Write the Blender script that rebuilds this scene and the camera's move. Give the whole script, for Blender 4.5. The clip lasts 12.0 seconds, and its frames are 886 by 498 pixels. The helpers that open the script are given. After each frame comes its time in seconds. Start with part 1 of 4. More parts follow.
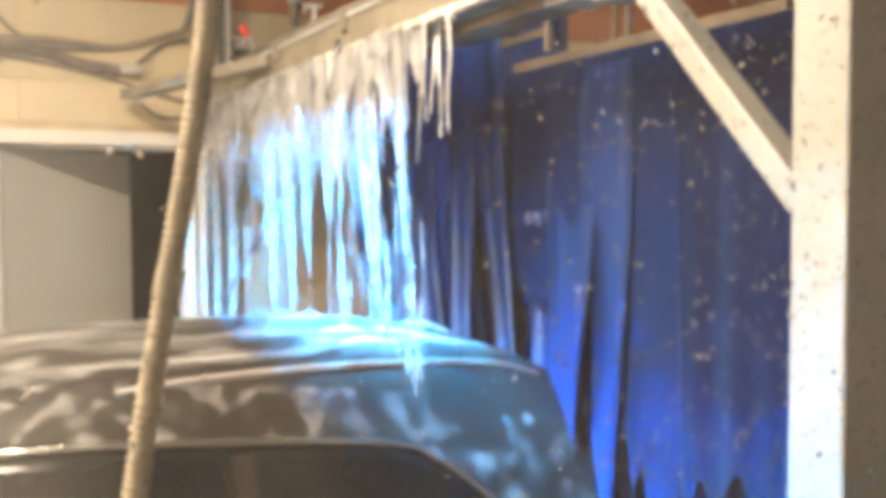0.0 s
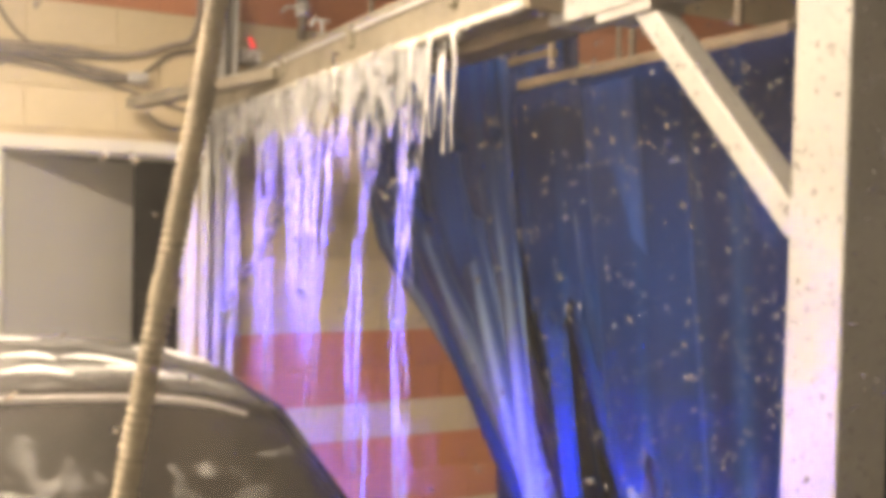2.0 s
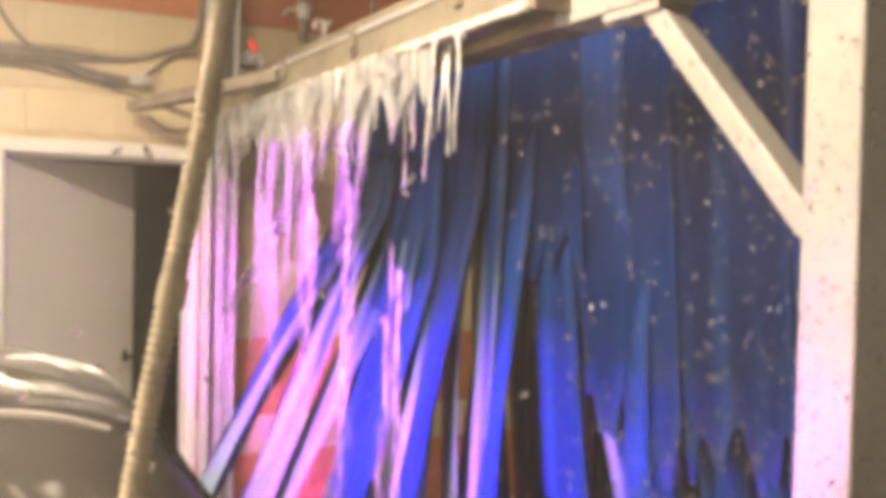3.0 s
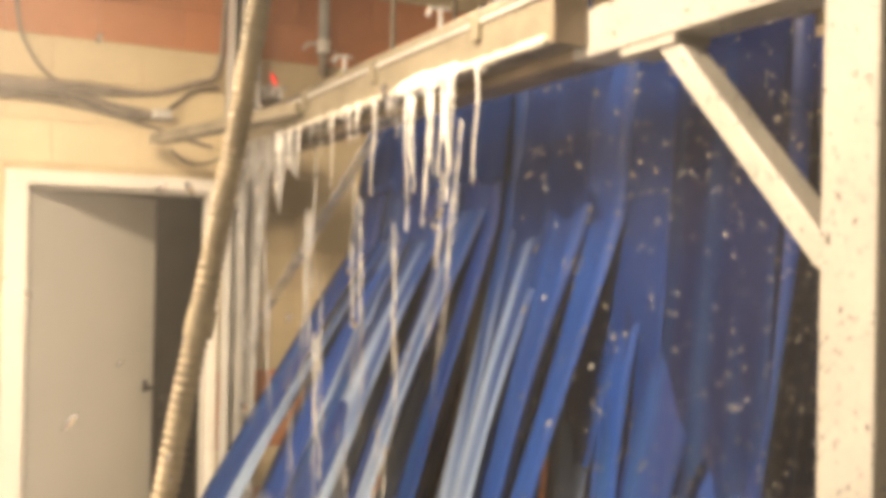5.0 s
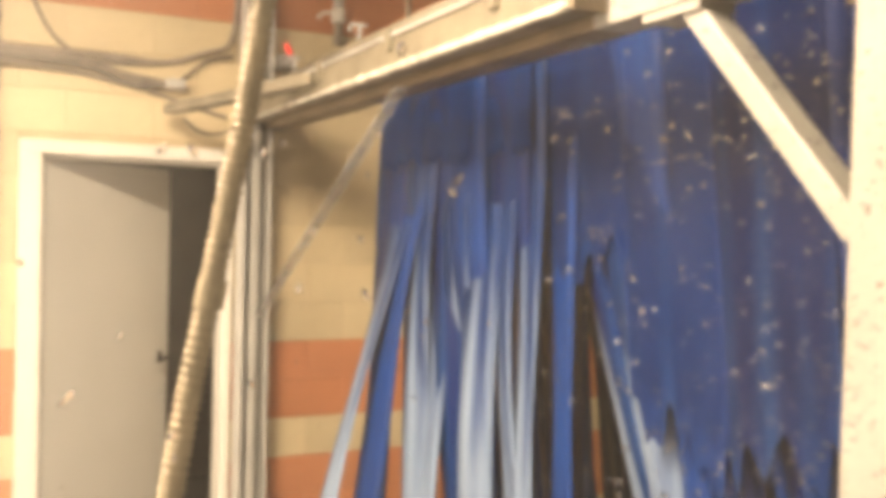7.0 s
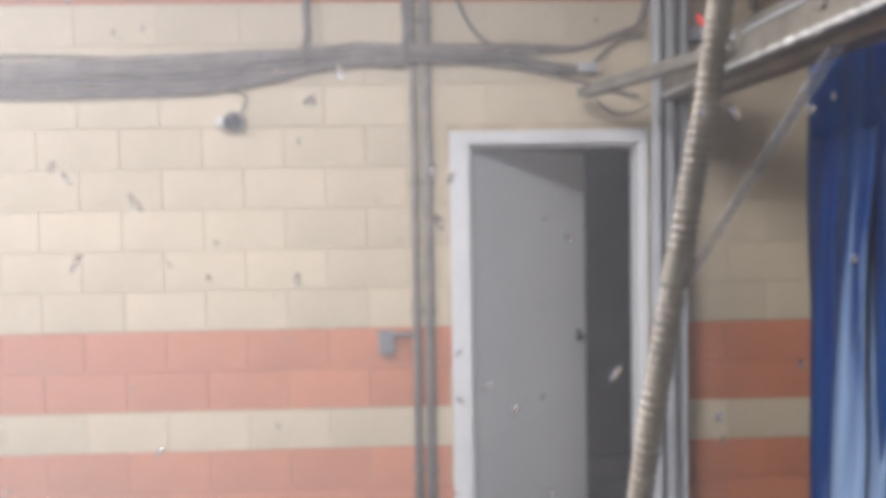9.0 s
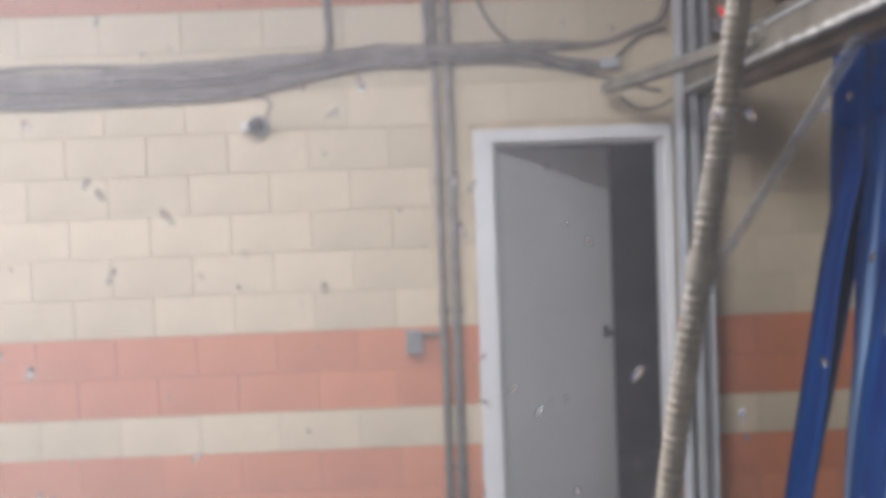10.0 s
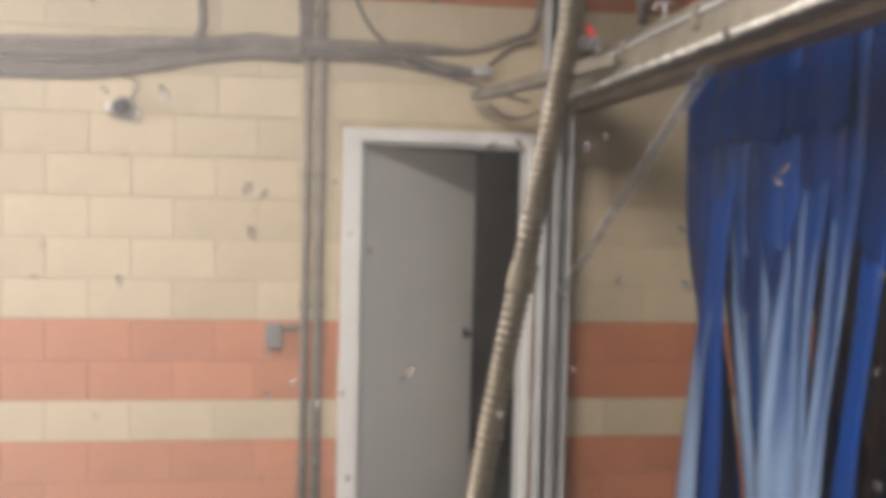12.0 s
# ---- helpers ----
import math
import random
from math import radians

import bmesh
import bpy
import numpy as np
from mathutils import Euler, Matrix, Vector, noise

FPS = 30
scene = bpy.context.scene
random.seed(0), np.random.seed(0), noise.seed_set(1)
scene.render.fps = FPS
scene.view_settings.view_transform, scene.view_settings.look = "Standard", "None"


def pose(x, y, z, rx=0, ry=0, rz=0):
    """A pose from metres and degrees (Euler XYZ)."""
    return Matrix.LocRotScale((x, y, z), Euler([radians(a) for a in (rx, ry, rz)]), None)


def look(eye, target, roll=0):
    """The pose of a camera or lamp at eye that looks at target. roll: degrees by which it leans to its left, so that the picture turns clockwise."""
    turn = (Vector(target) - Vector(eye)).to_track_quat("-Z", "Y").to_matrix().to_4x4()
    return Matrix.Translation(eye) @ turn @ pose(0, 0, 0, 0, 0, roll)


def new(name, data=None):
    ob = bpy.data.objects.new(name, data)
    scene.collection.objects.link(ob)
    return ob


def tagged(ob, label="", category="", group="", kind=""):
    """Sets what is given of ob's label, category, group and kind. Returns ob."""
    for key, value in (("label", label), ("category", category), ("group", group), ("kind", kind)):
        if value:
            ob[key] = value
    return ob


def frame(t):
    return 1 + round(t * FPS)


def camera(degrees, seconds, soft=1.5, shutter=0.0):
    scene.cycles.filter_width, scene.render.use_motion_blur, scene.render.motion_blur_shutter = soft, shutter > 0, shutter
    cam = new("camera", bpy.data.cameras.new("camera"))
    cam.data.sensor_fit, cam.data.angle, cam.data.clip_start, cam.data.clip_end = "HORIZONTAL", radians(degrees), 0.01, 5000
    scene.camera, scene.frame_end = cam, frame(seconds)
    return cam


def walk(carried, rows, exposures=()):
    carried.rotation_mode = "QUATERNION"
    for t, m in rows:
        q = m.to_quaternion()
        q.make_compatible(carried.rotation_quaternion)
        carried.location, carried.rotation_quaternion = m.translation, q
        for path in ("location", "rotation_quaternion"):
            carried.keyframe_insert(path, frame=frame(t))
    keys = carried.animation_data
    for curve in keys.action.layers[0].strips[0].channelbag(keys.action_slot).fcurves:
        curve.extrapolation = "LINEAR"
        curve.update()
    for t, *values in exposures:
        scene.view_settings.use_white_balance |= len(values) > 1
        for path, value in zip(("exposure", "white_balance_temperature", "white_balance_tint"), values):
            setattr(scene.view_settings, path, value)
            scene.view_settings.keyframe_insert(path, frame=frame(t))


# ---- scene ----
cam = camera(50.0, 12.0, soft=6.6, shutter=0.5)
PATH = [
    (0, (-0.14, -4.88, 1.848), (0.793, -3.113, 1.752), -0.2),
    (0.5, (-0.123, -4.895, 1.859), (0.818, -3.133, 1.761), -0.4),
    (1, (-0.112, -4.9, 1.872), (0.831, -3.14, 1.754), -0.1),
    (1.5, (-0.128, -4.901, 1.843), (0.83, -3.147, 1.765), 1.1),
    (2, (-0.135, -4.887, 1.846), (0.794, -3.117, 1.786), 1.4),
    (2.5, (-0.148, -4.888, 1.84), (0.794, -3.124, 1.785), 1.5),
    (3, (-0.14, -4.865, 1.841), (0.79, -3.095, 1.789), 1.3),
    (5, (-0.156, -4.881, 1.842), (0.741, -3.094, 1.854), 1.2),
    (5.5, (-0.154, -4.892, 1.846), (0.722, -3.094, 1.87), 1.1),
    (6, (-0.135, -4.885, 1.84), (0.829, -3.133, 1.865), 1.5),
    (6.5, (-0.148, -4.891, 1.843), (0.775, -3.117, 1.882), 1.3),
    (7, (-0.142, -4.846, 1.839), (0.729, -3.046, 1.793), 1.5),
    (7.5, (-0.18, -4.767, 1.826), (0.39, -2.853, 1.867), -1.7),
    (7.7, (-0.189, -4.779, 1.831), (0.25, -2.828, 1.862), -1.3),
    (9.5, (-0.209, -4.8, 1.833), (-0.172, -2.803, 1.725), -1.6),
    (10, (-0.207, -4.807, 1.837), (-0.191, -2.809, 1.743), -2.2),
    (10.5, (-0.164, -4.792, 1.832), (-0.099, -2.794, 1.782), -2.9),
    (11, (-0.186, -4.813, 1.837), (-0.074, -2.817, 1.781), -1.4),
    (11.5, (-0.188, -4.87, 1.847), (0.011, -2.881, 1.775), 1.7),
    (12, (-0.16, -4.857, 1.845), (0.119, -2.879, 1.743), 1.4),
]

EXPOSURES = [(0, 0.8, 7100, 18), (3.0, 0.82, 7200, 18), (5.0, 1.0, 7700, 18), (6.0, 1.13, 7700, 18), (6.5, 1.15, 7700, 18), (7.0, 1.2, 7700, 18),
             (7.5, 1.18, 7500, 14), (7.7, 1.25, 7000, 14), (9.3, 0.0, 4900, 20), (10.5, -0.1, 4900, 20), (11.1, -0.2, 4950, 20), (12.0, -0.02, 5500, 18)]
walk(cam, [(t, look(e, a, r)) for t, e, a, r in PATH], EXPOSURES)

# ---- world and light ----
world = bpy.data.worlds.new("world")
scene.world = world
world.use_nodes = True
wn = world.node_tree.nodes
sky = wn.new("ShaderNodeTexSky")
sky.sky_type, sky.sun_disc = "NISHITA", False
sky.sun_elevation, sky.sun_rotation = radians(30), radians(60)
world.node_tree.links.new(sky.outputs[0], wn["Background"].inputs[0])
wn["Background"].inputs[1].default_value = 0.1


def area_lamp(name, m, sx, sy, power, colour):
    lamp = bpy.data.lights.new(name, "AREA")
    lamp.shape, lamp.size, lamp.size_y, lamp.energy, lamp.color = "RECTANGLE", sx, sy, power, colour
    ob = new(name, lamp)
    ob.matrix_world = m
    return ob


# daylight through the exit at the end of the tunnel
area_lamp("exit_daylight", look((-7.4, -2.0, 1.7), (0, -2.0, 1.6)), 3.4, 2.8, 170, (1.0, 0.93, 0.82))
# tubes of the ceiling lights, which hang out of view
area_lamp("tube_light", look((-0.7, -3.0, 3.5), (-0.7, -3.0, 0)), 1.4, 0.16, 150, (1.0, 0.88, 0.68))
area_lamp("tube_light", look((-3.2, -2.4, 3.5), (-3.2, -2.4, 0)), 1.4, 0.16, 110, (1.0, 0.88, 0.68))
# fill lamp added on the viewing side, to lift faces turned that way
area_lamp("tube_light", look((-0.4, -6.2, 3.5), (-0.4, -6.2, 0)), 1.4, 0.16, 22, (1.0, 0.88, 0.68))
area_lamp("tube_light", look((3.6, -2.0, 3.5), (3.6, -2.0, 0)), 1.4, 0.16, 22, (1.0, 0.88, 0.68))


# ---- materials ----
def material(name, colour, rough=0.6, metal=0.0, var=0.25, scale=3.0, fine=60.0, bump=0.15, coat=0.0, tint=None,
             random_amount=0.0, transmission=0.0, subsurface=0.0):
    m = bpy.data.materials.new(name)
    m.use_nodes = True
    nt = m.node_tree
    b = nt.nodes["Principled BSDF"]
    tc = nt.nodes.new("ShaderNodeTexCoord")
    n1 = nt.nodes.new("ShaderNodeTexNoise")
    n1.inputs["Scale"].default_value, n1.inputs["Detail"].default_value = scale, 6
    n2 = nt.nodes.new("ShaderNodeTexNoise")
    n2.inputs["Scale"].default_value, n2.inputs["Detail"].default_value = fine, 4
    nt.links.new(tc.outputs["Object"], n1.inputs["Vector"])
    nt.links.new(tc.outputs["Object"], n2.inputs["Vector"])
    add = nt.nodes.new("ShaderNodeMath")
    add.operation = "MULTIPLY_ADD"
    add.inputs[1].default_value = 0.35
    nt.links.new(n2.outputs[0], add.inputs[0])
    nt.links.new(n1.outputs[0], add.inputs[2])
    ramp = nt.nodes.new("ShaderNodeMapRange")
    ramp.inputs[1].default_value, ramp.inputs[2].default_value = 0.45, 0.9
    nt.links.new(add.outputs[0], ramp.inputs[0])
    mix = nt.nodes.new("ShaderNodeMix")
    mix.data_type = "RGBA"
    dark = tint or tuple(c * (1 - var) for c in colour)
    mix.inputs[6].default_value = (*colour, 1)
    mix.inputs[7].default_value = (*dark, 1)
    nt.links.new(ramp.outputs[0], mix.inputs[0])
    out = mix.outputs[2]
    if random_amount:
        info = nt.nodes.new("ShaderNodeObjectInfo")
        mr = nt.nodes.new("ShaderNodeMapRange")
        mr.inputs[3].default_value, mr.inputs[4].default_value = 1 - random_amount, 1 + random_amount
        nt.links.new(info.outputs["Random"], mr.inputs[0])
        hsv = nt.nodes.new("ShaderNodeHueSaturation")
        nt.links.new(mr.outputs[0], hsv.inputs["Value"])
        nt.links.new(out, hsv.inputs["Color"])
        out = hsv.outputs[0]
    nt.links.new(out, b.inputs["Base Color"])
    rr = nt.nodes.new("ShaderNodeMapRange")
    rr.inputs[3].default_value, rr.inputs[4].default_value = max(0.02, rough - 0.12), min(1, rough + 0.12)
    nt.links.new(n2.outputs[0], rr.inputs[0])
    nt.links.new(rr.outputs[0], b.inputs["Roughness"])
    b.inputs["Metallic"].default_value = metal
    b.inputs["Coat Weight"].default_value = coat
    b.inputs["Transmission Weight"].default_value = transmission
    b.inputs["Subsurface Weight"].default_value = subsurface
    if subsurface:
        b.inputs["Subsurface Radius"].default_value = (0.03, 0.03, 0.03)
    if bump:
        bp = nt.nodes.new("ShaderNodeBump")
        bp.inputs["Strength"].default_value, bp.inputs["Distance"].default_value = bump, 0.01
        nt.links.new(add.outputs[0], bp.inputs["Height"])
        nt.links.new(bp.outputs[0], b.inputs["Normal"])
    return m


def streaky(name, colour, light, rough, grain=24, low=0.5, high=0.75, fade=0.0):
    """Wet cloth: long streaks down its length."""
    m = material(name, colour, rough, var=0.3, scale=2.0, fine=40, bump=0.12, random_amount=0.1)
    nt = m.node_tree
    b = nt.nodes["Principled BSDF"]
    tc = nt.nodes.new("ShaderNodeTexCoord")
    mp = nt.nodes.new("ShaderNodeMapping")
    mp.inputs["Scale"].default_value = (grain, grain, 1.0)
    ns = nt.nodes.new("ShaderNodeTexNoise")
    ns.inputs["Scale"].default_value, ns.inputs["Detail"].default_value = 1.0, 5
    nt.links.new(tc.outputs["Object"], mp.inputs[0])
    nt.links.new(mp.outputs[0], ns.inputs["Vector"])
    sep = nt.nodes.new("ShaderNodeSeparateXYZ")
    nt.links.new(tc.outputs["Object"], sep.inputs[0])
    ma = nt.nodes.new("ShaderNodeMath")
    ma.operation = "MULTIPLY_ADD"
    ma.inputs[1].default_value = -fade
    nt.links.new(sep.outputs[2], ma.inputs[0])
    nt.links.new(ns.outputs[0], ma.inputs[2])
    mr = nt.nodes.new("ShaderNodeMapRange")
    mr.inputs[1].default_value, mr.inputs[2].default_value = low, high
    nt.links.new(ma.outputs[0], mr.inputs[0])
    mx = nt.nodes.new("ShaderNodeMix")
    mx.data_type = "RGBA"
    mx.inputs[7].default_value = (*light, 1)
    old = b.inputs["Base Color"].links[0].from_socket
    nt.links.new(old, mx.inputs[6])
    nt.links.new(mr.outputs[0], mx.inputs[0])
    nt.links.new(mx.outputs[2], b.inputs["Base Color"])
    b.inputs["Specular IOR Level"].default_value = 0.18
    return m


def glow(name, colour, strength):
    m = bpy.data.materials.new(name)
    m.use_nodes = True
    b = m.node_tree.nodes["Principled BSDF"]
    b.inputs["Base Color"].default_value = (*[min(1, c) for c in colour], 1)
    b.inputs["Emission Color"].default_value = (*colour, 1)
    b.inputs["Emission Strength"].default_value = strength
    m.cycles.emission_sampling = "FRONT"
    return m


CREAM = material("cream_paint", (0.68, 0.56, 0.37), 0.5, var=0.2, scale=2.5, fine=45, bump=0.25, random_amount=0.07)
ORANGE = material("orange_paint", (0.60, 0.24, 0.12), 0.5, var=0.2, scale=2.5, fine=45, bump=0.25, random_amount=0.07)
MORTAR = material("painted_mortar", (0.62, 0.50, 0.33), 0.8, var=0.3, scale=6, fine=80, bump=0.3)
PLASTER = material("grey_plaster", (0.42, 0.39, 0.33), 0.8, var=0.25, scale=1.5, fine=50, bump=0.2)
CONCRETE = material("wet_concrete", (0.16, 0.15, 0.14), 0.25, var=0.4, scale=1.2, fine=40, bump=0.2)
DOOR_PAINT = material("grey_door_paint", (0.50, 0.49, 0.46), 0.45, var=0.1, scale=2, fine=30, bump=0.05)
TRIM_PAINT = material("white_trim_paint", (0.78, 0.75, 0.70), 0.4, var=0.12, scale=4, fine=60, bump=0.08)
FRAME_PAINT = material("cream_frame_paint", (0.375, 0.362, 0.335), 0.45, var=0.22, scale=5, fine=70, bump=0.12)
GALV = material("galvanised_steel", (0.29, 0.255, 0.195), 0.5, metal=0.2, var=0.4, scale=8, fine=60, bump=0.1)
GREY_PAINT = material("grey_white_metal_paint", (0.56, 0.55, 0.53), 0.4, var=0.25, scale=5, fine=60, bump=0.1)
STAINED = material("stained_brown_steel", (0.25, 0.19, 0.13), 0.45, var=0.5, scale=6, fine=60, bump=0.15)
CONDUIT = material("dusty_conduit", (0.32, 0.27, 0.22), 0.6, var=0.4, scale=10, fine=70, bump=0.15)
CABLE = material("dusty_cable", (0.25, 0.21, 0.18), 0.65, var=0.4, scale=12, fine=80, bump=0.15, random_amount=0.3)
HOSE = material("wound_hose", (0.42, 0.35, 0.24), 0.6, var=0.6, scale=9, fine=90, bump=0.15)
BLACK = material("black_plastic", (0.02, 0.02, 0.022), 0.4, var=0.3, scale=8, fine=60, bump=0.05)
GREYBOX = material("grey_plastic", (0.27, 0.25, 0.24), 0.5, var=0.25, scale=8, fine=60, bump=0.06)
ROOM_BLACK = material("near_black_plaster", (0.05, 0.045, 0.045), 0.8, var=0.5, scale=4, fine=40, bump=0.2)
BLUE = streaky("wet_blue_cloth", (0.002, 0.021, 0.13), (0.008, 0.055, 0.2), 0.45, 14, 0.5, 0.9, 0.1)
SOAPY = streaky("soapy_blue_cloth", (0.004, 0.034, 0.155), (0.25, 0.34, 0.49), 0.4, 15, 0.67, 1.1, 0.32)
BLUE_SHEET = streaky("blue_cloth", (0.0035, 0.04, 0.205), (0.008, 0.062, 0.25), 0.5, 10, 0.55, 0.9)
# lighter copy of the sheet, brightened against the shade under the trough
UPPER_BRIGHT = streaky("brightened_blue_cloth", (0.006, 0.066, 0.32), (0.014, 0.1, 0.38), 0.5, 8, 0.55, 0.95)
# darker copy of the blue cloth; shade of rear and right strips in its colour
SHADED_BLUE = streaky("shaded_wet_blue_cloth", (0.004, 0.014, 0.08), (0.01, 0.03, 0.12), 0.5)
FOAM = material("white_foam", (0.85, 0.85, 0.83), 0.35, var=0.08, scale=15, fine=120, bump=0.35, subsurface=0.3)

CRUST = material("foam_crust", (0.74, 0.71, 0.62), 0.55, var=0.55, scale=16, fine=120, bump=0.5)


def film(name, low, high, stretch, seed, fade=0.0):
    """Thin wet foam: streaks of white with clear gaps between; fade thins it away from the top of its thing."""
    m = material(name, (0.57, 0.57, 0.57), 0.3, var=0.06, scale=10, fine=90, bump=0.2)
    nt = m.node_tree
    b = nt.nodes["Principled BSDF"]
    tc = nt.nodes.new("ShaderNodeTexCoord")
    mp = nt.nodes.new("ShaderNodeMapping")
    mp.inputs["Scale"].default_value = stretch
    mp.inputs["Location"].default_value = (seed, seed * 2, 0)
    ns = nt.nodes.new("ShaderNodeTexNoise")
    ns.inputs["Scale"].default_value, ns.inputs["Detail"].default_value, ns.inputs["Distortion"].default_value = 1.0, 6, 0.6
    nt.links.new(tc.outputs["Object"], mp.inputs[0])
    nt.links.new(mp.outputs[0], ns.inputs["Vector"])
    out = ns.outputs[0]
    if fade:
        sep = nt.nodes.new("ShaderNodeSeparateXYZ")
        nt.links.new(tc.outputs["Object"], sep.inputs[0])
        ma = nt.nodes.new("ShaderNodeMath")
        ma.operation = "MULTIPLY_ADD"
        ma.inputs[1].default_value = fade
        nt.links.new(sep.outputs[2], ma.inputs[0])
        nt.links.new(out, ma.inputs[2])
        out = ma.outputs[0]
    mr = nt.nodes.new("ShaderNodeMapRange")
    mr.inputs[1].default_value, mr.inputs[2].default_value = low, high
    nt.links.new(out, mr.inputs[0])
    nt.links.new(mr.outputs[0], b.inputs["Alpha"])
    return m


VEIL = film("streaked_foam", 0.2, 0.72, (12, 12, 2.2), 2.0, 0.42)
STREAK = film("running_foam", 0.33, 0.85, (20, 20, 9), 7.0)
ROOF_FILM = film("foam_film", 0.62, 1.1, (3, 14, 9), 5.0)
SIDE_FILM = film("foam_on_panels", 0.5, 1.2, (15, 20, 8), 3.0)
TAIL_FILM = film("running_roof_foam", 0.43, 1.0, (4, 9, 5), 9.0)
CLEAR_STRAP = film("cloudy_plastic", 0.1, 1.3, (5, 5, 5), 1.0)
CAR_PAINT = material("dark_car_paint", (0.019, 0.017, 0.015), 0.4, var=0.6, scale=5, fine=30, bump=0.05, coat=0.0, tint=(0.035, 0.03, 0.026))
CAR_PAINT.node_tree.nodes["Principled BSDF"].inputs["Specular IOR Level"].default_value = 0.07
CAR_GLASS = material("dark_car_glass", (0.01, 0.01, 0.01), 0.12, var=0.3, scale=4, fine=30, bump=0.0)
CAR_GLASS.node_tree.nodes["Principled BSDF"].inputs["Specular IOR Level"].default_value = 0.3
CHROME = material("chrome", (0.6, 0.6, 0.6), 0.2, metal=1.0, var=0.1, scale=4, fine=30, bump=0.0)
RUBBER = material("tyre_rubber", (0.02, 0.02, 0.02), 0.7, var=0.3, scale=6, fine=60, bump=0.2)
RED_GLOW = glow("red_light", (0.8, 0.03, 0.03), 0.35)
TUBE_GLOW = glow("tube_light_diffuser", (1.0, 0.9, 0.72), 4)


# ---- mesh helpers ----
def part(name, bm, mat, parent=None, label="", smooth=False):
    me = bpy.data.meshes.new(name)
    bm.to_mesh(me)
    bm.free()
    me.materials.append(mat)
    if smooth:
        for p in me.polygons:
            p.use_smooth = True
    ob = new(name, me)
    ob.parent = parent
    return tagged(ob, label)


def thing(name, m, label, category, group="", kind=""):
    ob = new(name)
    ob.empty_display_size = 0.1
    ob.matrix_world = m
    return tagged(ob, label, category, group, kind)


def box(bm, x0, x1, y0, y1, z0, z1, bevel=0.0):
    r = bmesh.ops.create_cube(bm, size=1)
    m = pose((x0 + x1) / 2, (y0 + y1) / 2, (z0 + z1) / 2) @ Matrix.Diagonal((abs(x1 - x0), abs(y1 - y0), abs(z1 - z0), 1))
    bmesh.ops.transform(bm, matrix=m, verts=r["verts"])
    if bevel:
        es = {e for v in r["verts"] for e in v.link_edges}
        bmesh.ops.bevel(bm, geom=list(es), offset=bevel, segments=2, affect="EDGES", profile=0.5)
    return bm


def boxes(*rows, bevel=0.0):
    bm = bmesh.new()
    for r in rows:
        box(bm, *r, bevel=bevel)
    return bm


def bar(bm, a, b, w, h, bevel=0.0):
    """A square bar from a to b."""
    a, b = Vector(a), Vector(b)
    r = bmesh.ops.create_cube(bm, size=1)
    m = Matrix.Translation((a + b) / 2) @ (b - a).to_track_quat("Z", "X").to_matrix().to_4x4() @ Matrix.Diagonal((w, h, (b - a).length, 1))
    bmesh.ops.transform(bm, matrix=m, verts=r["verts"])
    if bevel:
        es = {e for v in r["verts"] for e in v.link_edges}
        bmesh.ops.bevel(bm, geom=list(es), offset=bevel, segments=2, affect="EDGES", profile=0.5)
    return bm


def rod(bm, a, b, r, r2=None, n=16):
    a, b = Vector(a), Vector(b)
    c = bmesh.ops.create_cone(bm, cap_ends=True, segments=n, radius1=r, radius2=r if r2 is None else r2, depth=(b - a).length)
    m = Matrix.Translation((a + b) / 2) @ (b - a).to_track_quat("Z", "X").to_matrix().to_4x4()
    bmesh.ops.transform(bm, matrix=m, verts=c["verts"])
    return bm


def smooth_line(pts, sub):
    pts = [Vector(p) for p in pts]
    line = []
    for i in range(len(pts) - 1):
        p0, p1, p2, p3 = pts[max(i - 1, 0)], pts[i], pts[i + 1], pts[min(i + 2, len(pts) - 1)]
        for k in range(sub):
            t = k / sub
            line.append(0.5 * (2 * p1 + (p2 - p0) * t + (2 * p0 - 5 * p1 + 4 * p2 - p3) * t * t + (3 * p1 - p0 - 3 * p2 + p3) * t ** 3))
    line.append(pts[-1])
    return line


def tube(bm, pts, radius, n=8, sub=6):
    """A round tube along a smooth line through pts; radius is a number or a function of 0..1."""
    line = smooth_line(pts, sub)
    rings = []
    for i, p in enumerate(line):
        d = (line[min(i + 1, len(line) - 1)] - line[max(i - 1, 0)]).normalized()
        q = d.to_track_quat("Z", "X")
        r = radius(i / (len(line) - 1)) if callable(radius) else radius
        rings.append([bm.verts.new(p + q @ Vector((r * math.cos(a), r * math.sin(a), 0))) for a in [2 * math.pi * k / n for k in range(n)]])
    for r0, r1 in zip(rings, rings[1:]):
        for k in range(n):
            bm.faces.new((r0[k], r0[(k + 1) % n], r1[(k + 1) % n], r1[k]))
    bm.faces.new(rings[0][::-1])
    bm.faces.new(rings[-1])
    return bm


# ---- structure ----
part("floor", boxes((-12, 9, -3.95, 0.0, -0.2, 0)), CONCRETE)
tagged(bpy.data.objects["floor"], "wet grey concrete wash bay floor", "floor", kind="structure")
part("ground", boxes((-12, 9, -8, -3.95, -0.2, -0.004)), CONCRETE)
tagged(bpy.data.objects["ground"], "grey concrete floor of the viewing side", "floor", kind="structure")
part("ceiling", boxes((-12, 9, -8, 0.4, 3.75, 3.95)), PLASTER)
tagged(bpy.data.objects["ceiling"], "dull grey plaster ceiling", "ceiling", kind="structure")

